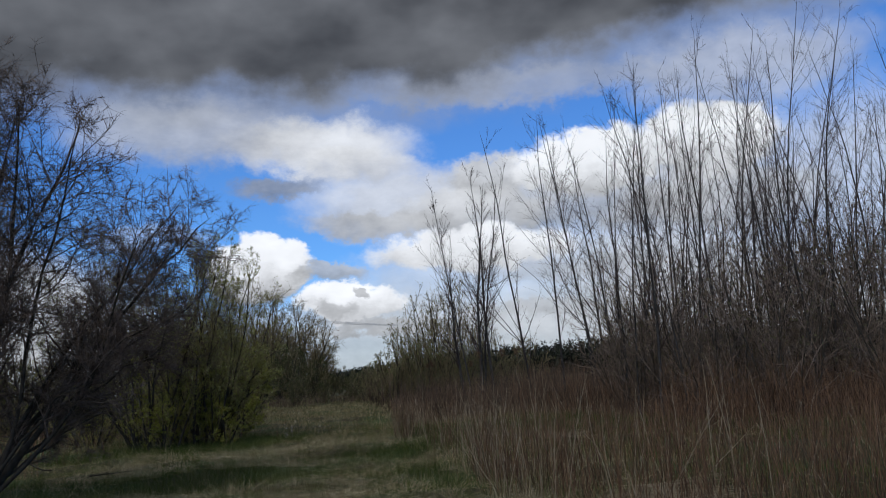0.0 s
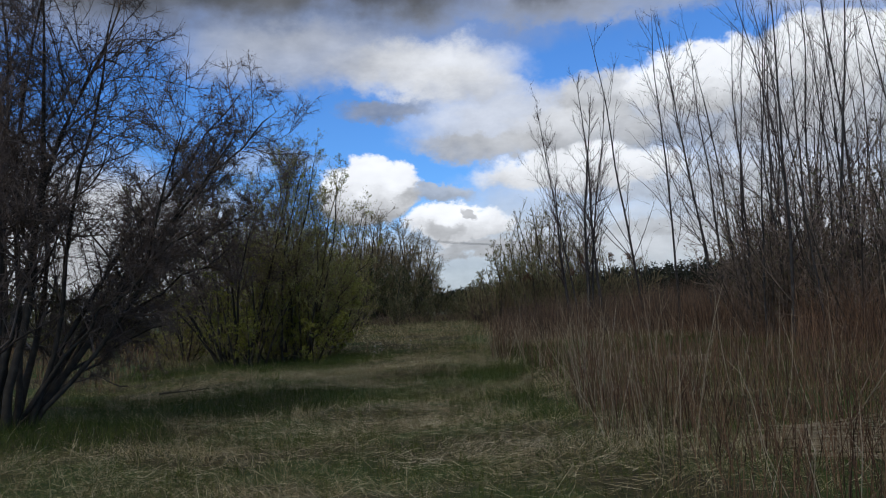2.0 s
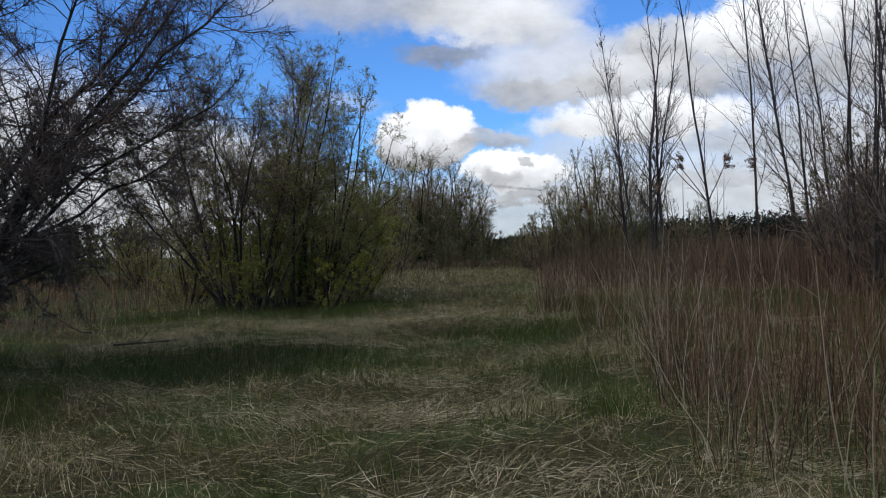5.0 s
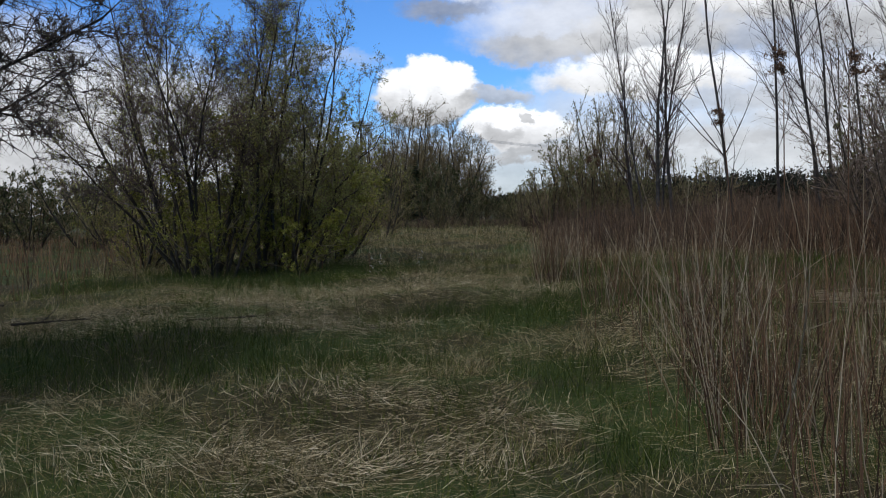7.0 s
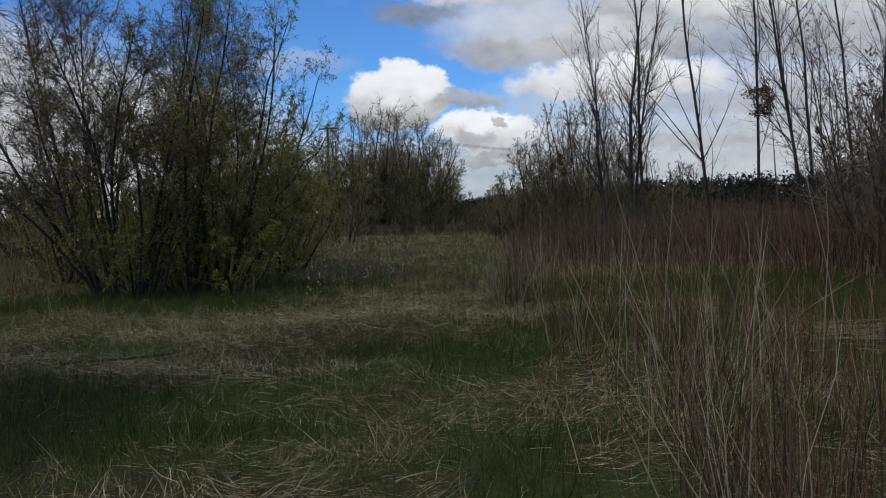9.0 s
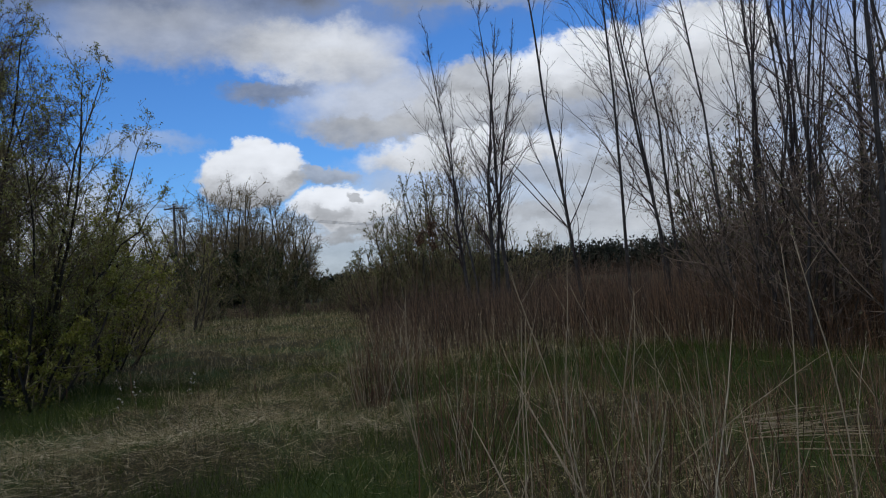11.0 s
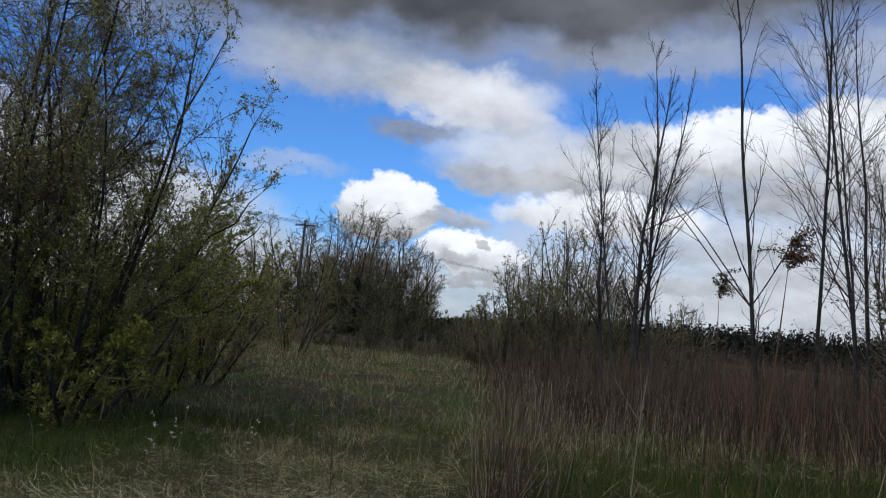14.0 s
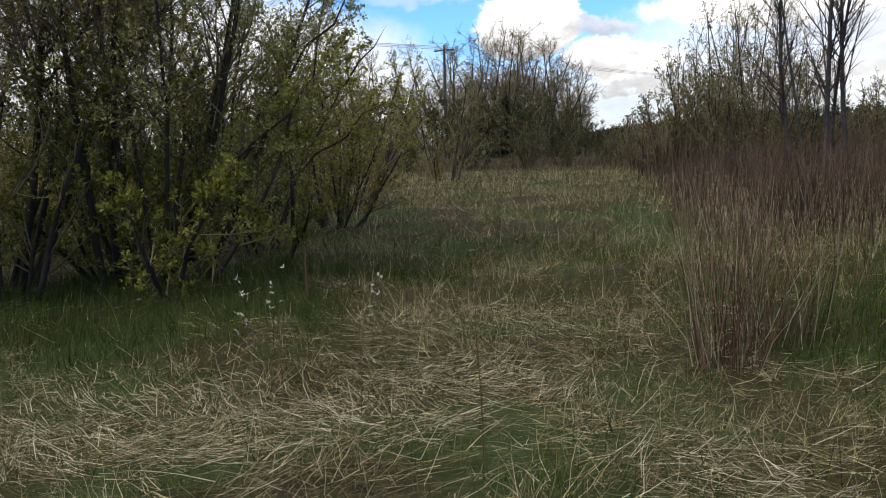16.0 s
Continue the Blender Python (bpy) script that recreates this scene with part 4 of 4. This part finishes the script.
blades("bleached_grass_mats", 315, 130000, (-6.5, 2.6, 8.3, 22.6), (0.08, 0.36), 0.0034, (13, 12), M_PALEMAT, "bleached straw lying in pale mats", bleached, k=4, combed=True)
blades("rear_grass", 309, 15000, (-16, 12, -14, 4), (0.15, 0.45), 0.012, (40, 25), M_MIXED, "rough mixed meadow grass at the start of the track", k=3)
stalk_field("dry_stalk_thicket", 111, 3500, (2.0, 30, -14, 3), (0.7, 1.4), 0.005, lambda x, y, u: x > track_edge(y) + 0.6 * u, M_STALK,
            "brown dead weed stalks behind the start of the track", 0.18, 2)


# ---- small plants by the track ----
def seed_plant(seed, x, y, h):
    rng = np.random.default_rng(seed)
    plant = thing("seed_plant", (x, y, 0), "thin dead herb stem with white downy seed heads", "plant", "downy herbs")
    p, q = strand(rng, np.array([[0, 0, -0.02]]), np.array([[0.05, 0.02, 1.0]]), np.array([h]), 8, np.array([0.0035]), np.array([0.0012]), 0.05, 0.0)
    part("stem", quads("stem", *tube_arrays([(p, q)], 4), M_STALK), plant)
    s, d, r, t = offshoots(rng, p, q, 7, 0.4, 1.0, 50)
    tw = strand(rng, s, d, rng.uniform(0.03, 0.09, len(t)), 3, r * 0.7, r * 0.3, 0.08, 0.06)
    for i, e in enumerate(tw[0][:, -1]):
        twig = part("twig", quads("twig", *tube_arrays([(tw[0][i:i + 1], tw[1][i:i + 1])], 3), M_STALK), plant)
        V, F = leaf_arrays(rng, e + rng.normal(0, 0.004, (4, 3)), 0.03, 0.3)
        part("seed_head", quads("seed_head", V, F, M_DOWN, False), twig, "white downy tuft")


for seed, x, y, h in ((401, -1.72, 22.2, 0.6), (402, -1.6, 22.45, 0.75), (403, -0.95, 22.3, 0.6)):
    seed_plant(seed, x, y, h)


def dead_stem(seed, x, y, h, r, label):
    rng = np.random.default_rng(seed)
    stem = thing("dead_stem", (x, y, 0), label, "plant", "dead stems")
    p, q = strand(rng, np.array([[0, 0, -0.03]]), np.array([[0.03, 0.0, 1.0]]), np.array([h]), 8, np.array([r]), np.array([r * 0.4]), 0.03, 0.0)
    part("stem", quads("stem", *tube_arrays([(p, q)], 5), M_STALK), stem)
    s, d, r2, t = offshoots(rng, p, q, 6, 0.45, 1.0, 30)
    p, q = strand(rng, s, d, rng.uniform(0.03, 0.1, len(t)), 3, r2 * 0.7, r2 * 0.3, 0.08, 0.06)
    for i in range(len(t)):
        part("twig", quads("twig", *tube_arrays([(p[i:i + 1], q[i:i + 1])], 3), M_STALK), stem)


for seed, x, y, h, r in ((411, 0.12, 20.2, 0.95, 0.004), (412, -2.1, 24.7, 0.55, 0.014), (413, -3.2, 25.2, 0.5, 0.012), (414, -1.1, 21.3, 0.6, 0.004), (415, -0.6, 21.0, 0.7, 0.0035)):
    dead_stem(seed, x, y, h, r, "single dark dead herb stem standing in the grass")


def plume_stalk(seed, x, y, h, side):
    """A tall reed-like stalk whose brown seed plume nods to one side."""
    rng = np.random.default_rng(seed)
    reed = thing("plumed_stalk", (x, y, 0), "tall dead stalk with a nodding dark brown seed plume", "plant", "plumed stalks")
    p, q = strand(rng, np.array([[0, 0, -0.03]]), np.array([[0.02 * side, 0.0, 1.0]]), np.array([h]), 9, np.array([0.0045]), np.array([0.0018]), 0.025, 0.0)
    part("stem", quads("stem", *tube_arrays([(p, q)], 5), M_STALK), reed)
    s, d, r, t = offshoots(rng, p, q, 18, 0.955, 1.0, 40)
    d = unit(d + np.array([0.7 * side, 0.1, -0.1]))
    bp, bq = strand(rng, s, d, rng.uniform(0.03, 0.075, len(t)), 5, r * 0.5, r * 0.25, 0.1, -0.16)
    plume = part("plume", quads("plume", *tube_arrays([(bp, bq)], 3), M_STALK), reed, "nodding brown plume")
    pool = bp[:, 1:].reshape(-1, 3)
    V, F = leaf_arrays(rng, pool[rng.integers(0, len(pool), 1500)] + rng.normal(0, 0.004, (1500, 3)), 0.0075, -0.4)
    part("seed_fluff", quads("seed_fluff", V, F, M_STALK, False), plume, "fluffy withered seed")


for seed, x, y, h, side in ((441, 1.64, 9.9, 1.96, -1), (442, 1.92, 10.0, 1.99, 1), (443, 1.7, 11.0, 1.87, -1), (444, 1.5, 15.65, 1.96, 1), (445, 1.39, 16.05, 1.93, 1), (446, 1.75, 17.4, 1.95, 1), (447, 2.3, 10.6, 2.0, -1)):
    plume_stalk(seed, x, y, h, side)


def bleached_stalk(seed, h, twigs, mat):
    rng = np.random.default_rng(seed)
    stalk = thing("bleached_stalk", (0, 0, 0), "single tall bleached weed stalk, thin and crooked, beside the track", "dry stalk", "single weed stalks")
    p, q = strand(rng, np.array([[0, 0, -0.04]]), np.array([[0.0, 0.0, 1.0]]), np.array([h]), 10, np.array([0.0048]), np.array([0.0016]), 0.045, 0.0, 0.025)
    part("stem", quads("stem", *tube_arrays([(p, q)], 5), mat), stalk)
    s, d, r, t = offshoots(rng, p, q, twigs, 0.35, 0.98, 30)
    p, q = strand(rng, s, d, rng.uniform(0.08, 0.32, len(t)), 4, r * 0.65, r * 0.3, 0.07, 0.03)
    for i in range(len(t)):
        part("twig", quads("twig", *tube_arrays([(p[i:i + 1], q[i:i + 1])], 3), mat), stalk)
    return stalk


def scatter_stalks():
    rng = np.random.default_rng(88)
    kinds = [bleached_stalk(450 + i, 1.15 + 0.12 * i, 3 + i % 4, M_PALE) for i in range(5)] + [bleached_stalk(460 + i, 1.3 + 0.15 * i, 5, M_STALK) for i in range(3)]
    for i in range(80):
        y = rng.uniform(6.5, 18.0)
        x = float(track_edge(y)) + 0.1 + 2.6 * rng.random() ** 1.5
        lean = abs(rng.normal(0, 11)) + (rng.random() < 0.14) * rng.uniform(20, 45)
        m = pose(x, y, float(height_at(x, y)), 0, lean, rng.uniform(0, 360)) @ Matrix.Rotation(rng.uniform(0, 6.28), 4, "Z") @ Matrix.Scale(float(rng.uniform(0.7, 1.15)), 4)
        if i < 8:
            kinds[i].matrix_world = m
        else:
            copy_thing(kinds[i % 8 if rng.random() < 0.4 else i % 5], m)


scatter_stalks()


def fallen_branch(seed, x, y, turn, length):
    rng = np.random.default_rng(seed)
    stick = thing("fallen_branch", (x, y, 0.05, 0, 0, turn), "crooked dead branch lying in the dry grass", "branch")
    p, q = strand(rng, np.array([[0, 0, 0.0]]), np.array([[1.0, 0, 0.12]]), np.array([length]), 9, np.array([0.018]), np.array([0.005]), 0.16, -0.01)
    p[:, :, 2] = np.maximum(p[:, :, 2], 0.02)
    part("limb", quads("limb", *tube_arrays([(p, q)], 6), M_BARK), stick)
    s, d, r, t = offshoots(rng, p, q, 6, 0.3, 1.0, 38)
    d[:, 2] = np.abs(d[:, 2])
    p, q = strand(rng, s, d, rng.uniform(0.08, 0.35, len(t)), 4, r * 0.6, r * 0.3, 0.12, 0.0)
    for i in range(len(t)):
        part("twig", quads("twig", *tube_arrays([(p[i:i + 1], q[i:i + 1])], 4), M_BARK), stick)


for seed, x, y, turn, length in ((421, -3.3, 17.2, 18, 1.2), (422, -6.8, 19.3, 170, 1.5), (423, -5.4, 17.0, 30, 1.0)):
    fallen_branch(seed, x, y, turn, length)


def stalk_pile(seed, x, y, turn, n, length, wide):
    rng = np.random.default_rng(seed)
    pile = thing("collapsed_stalk_pile", (x, y, 0, 0, 0, turn), "flattened sheaf of pale dead stalks lying on the ground", "dry stalks", "stalk piles")
    shapes = []
    for _ in range(6):
        p, q = strand(rng, np.zeros((1, 3)), np.array([[1.0, 0, 0.05]]), np.array([length * rng.uniform(0.75, 1.1)]), 6, np.array([0.0055]), np.array([0.002]), 0.04, -0.012)
        shapes.append(quads("stalk", *tube_arrays([(p, q)], 4), M_PALE))
    for i in range(n):
        s = part("stalk", shapes[i % 6], pile)
        across = rng.normal(0, wide)
        s.matrix_basis = pose(rng.uniform(-0.25, 0.25), across, 0.05 + 0.2 * math.exp(-(across / wide) ** 2) * rng.random(), rng.uniform(0, 360), rng.uniform(-3, 5), rng.normal(0, 7) + 9 * across / wide)


stalk_pile(431, 3.0, 8.2, 8, 70, 1.4, 0.3)
stalk_pile(432, 4.6, 18.2, -6, 22, 1.1, 0.4)
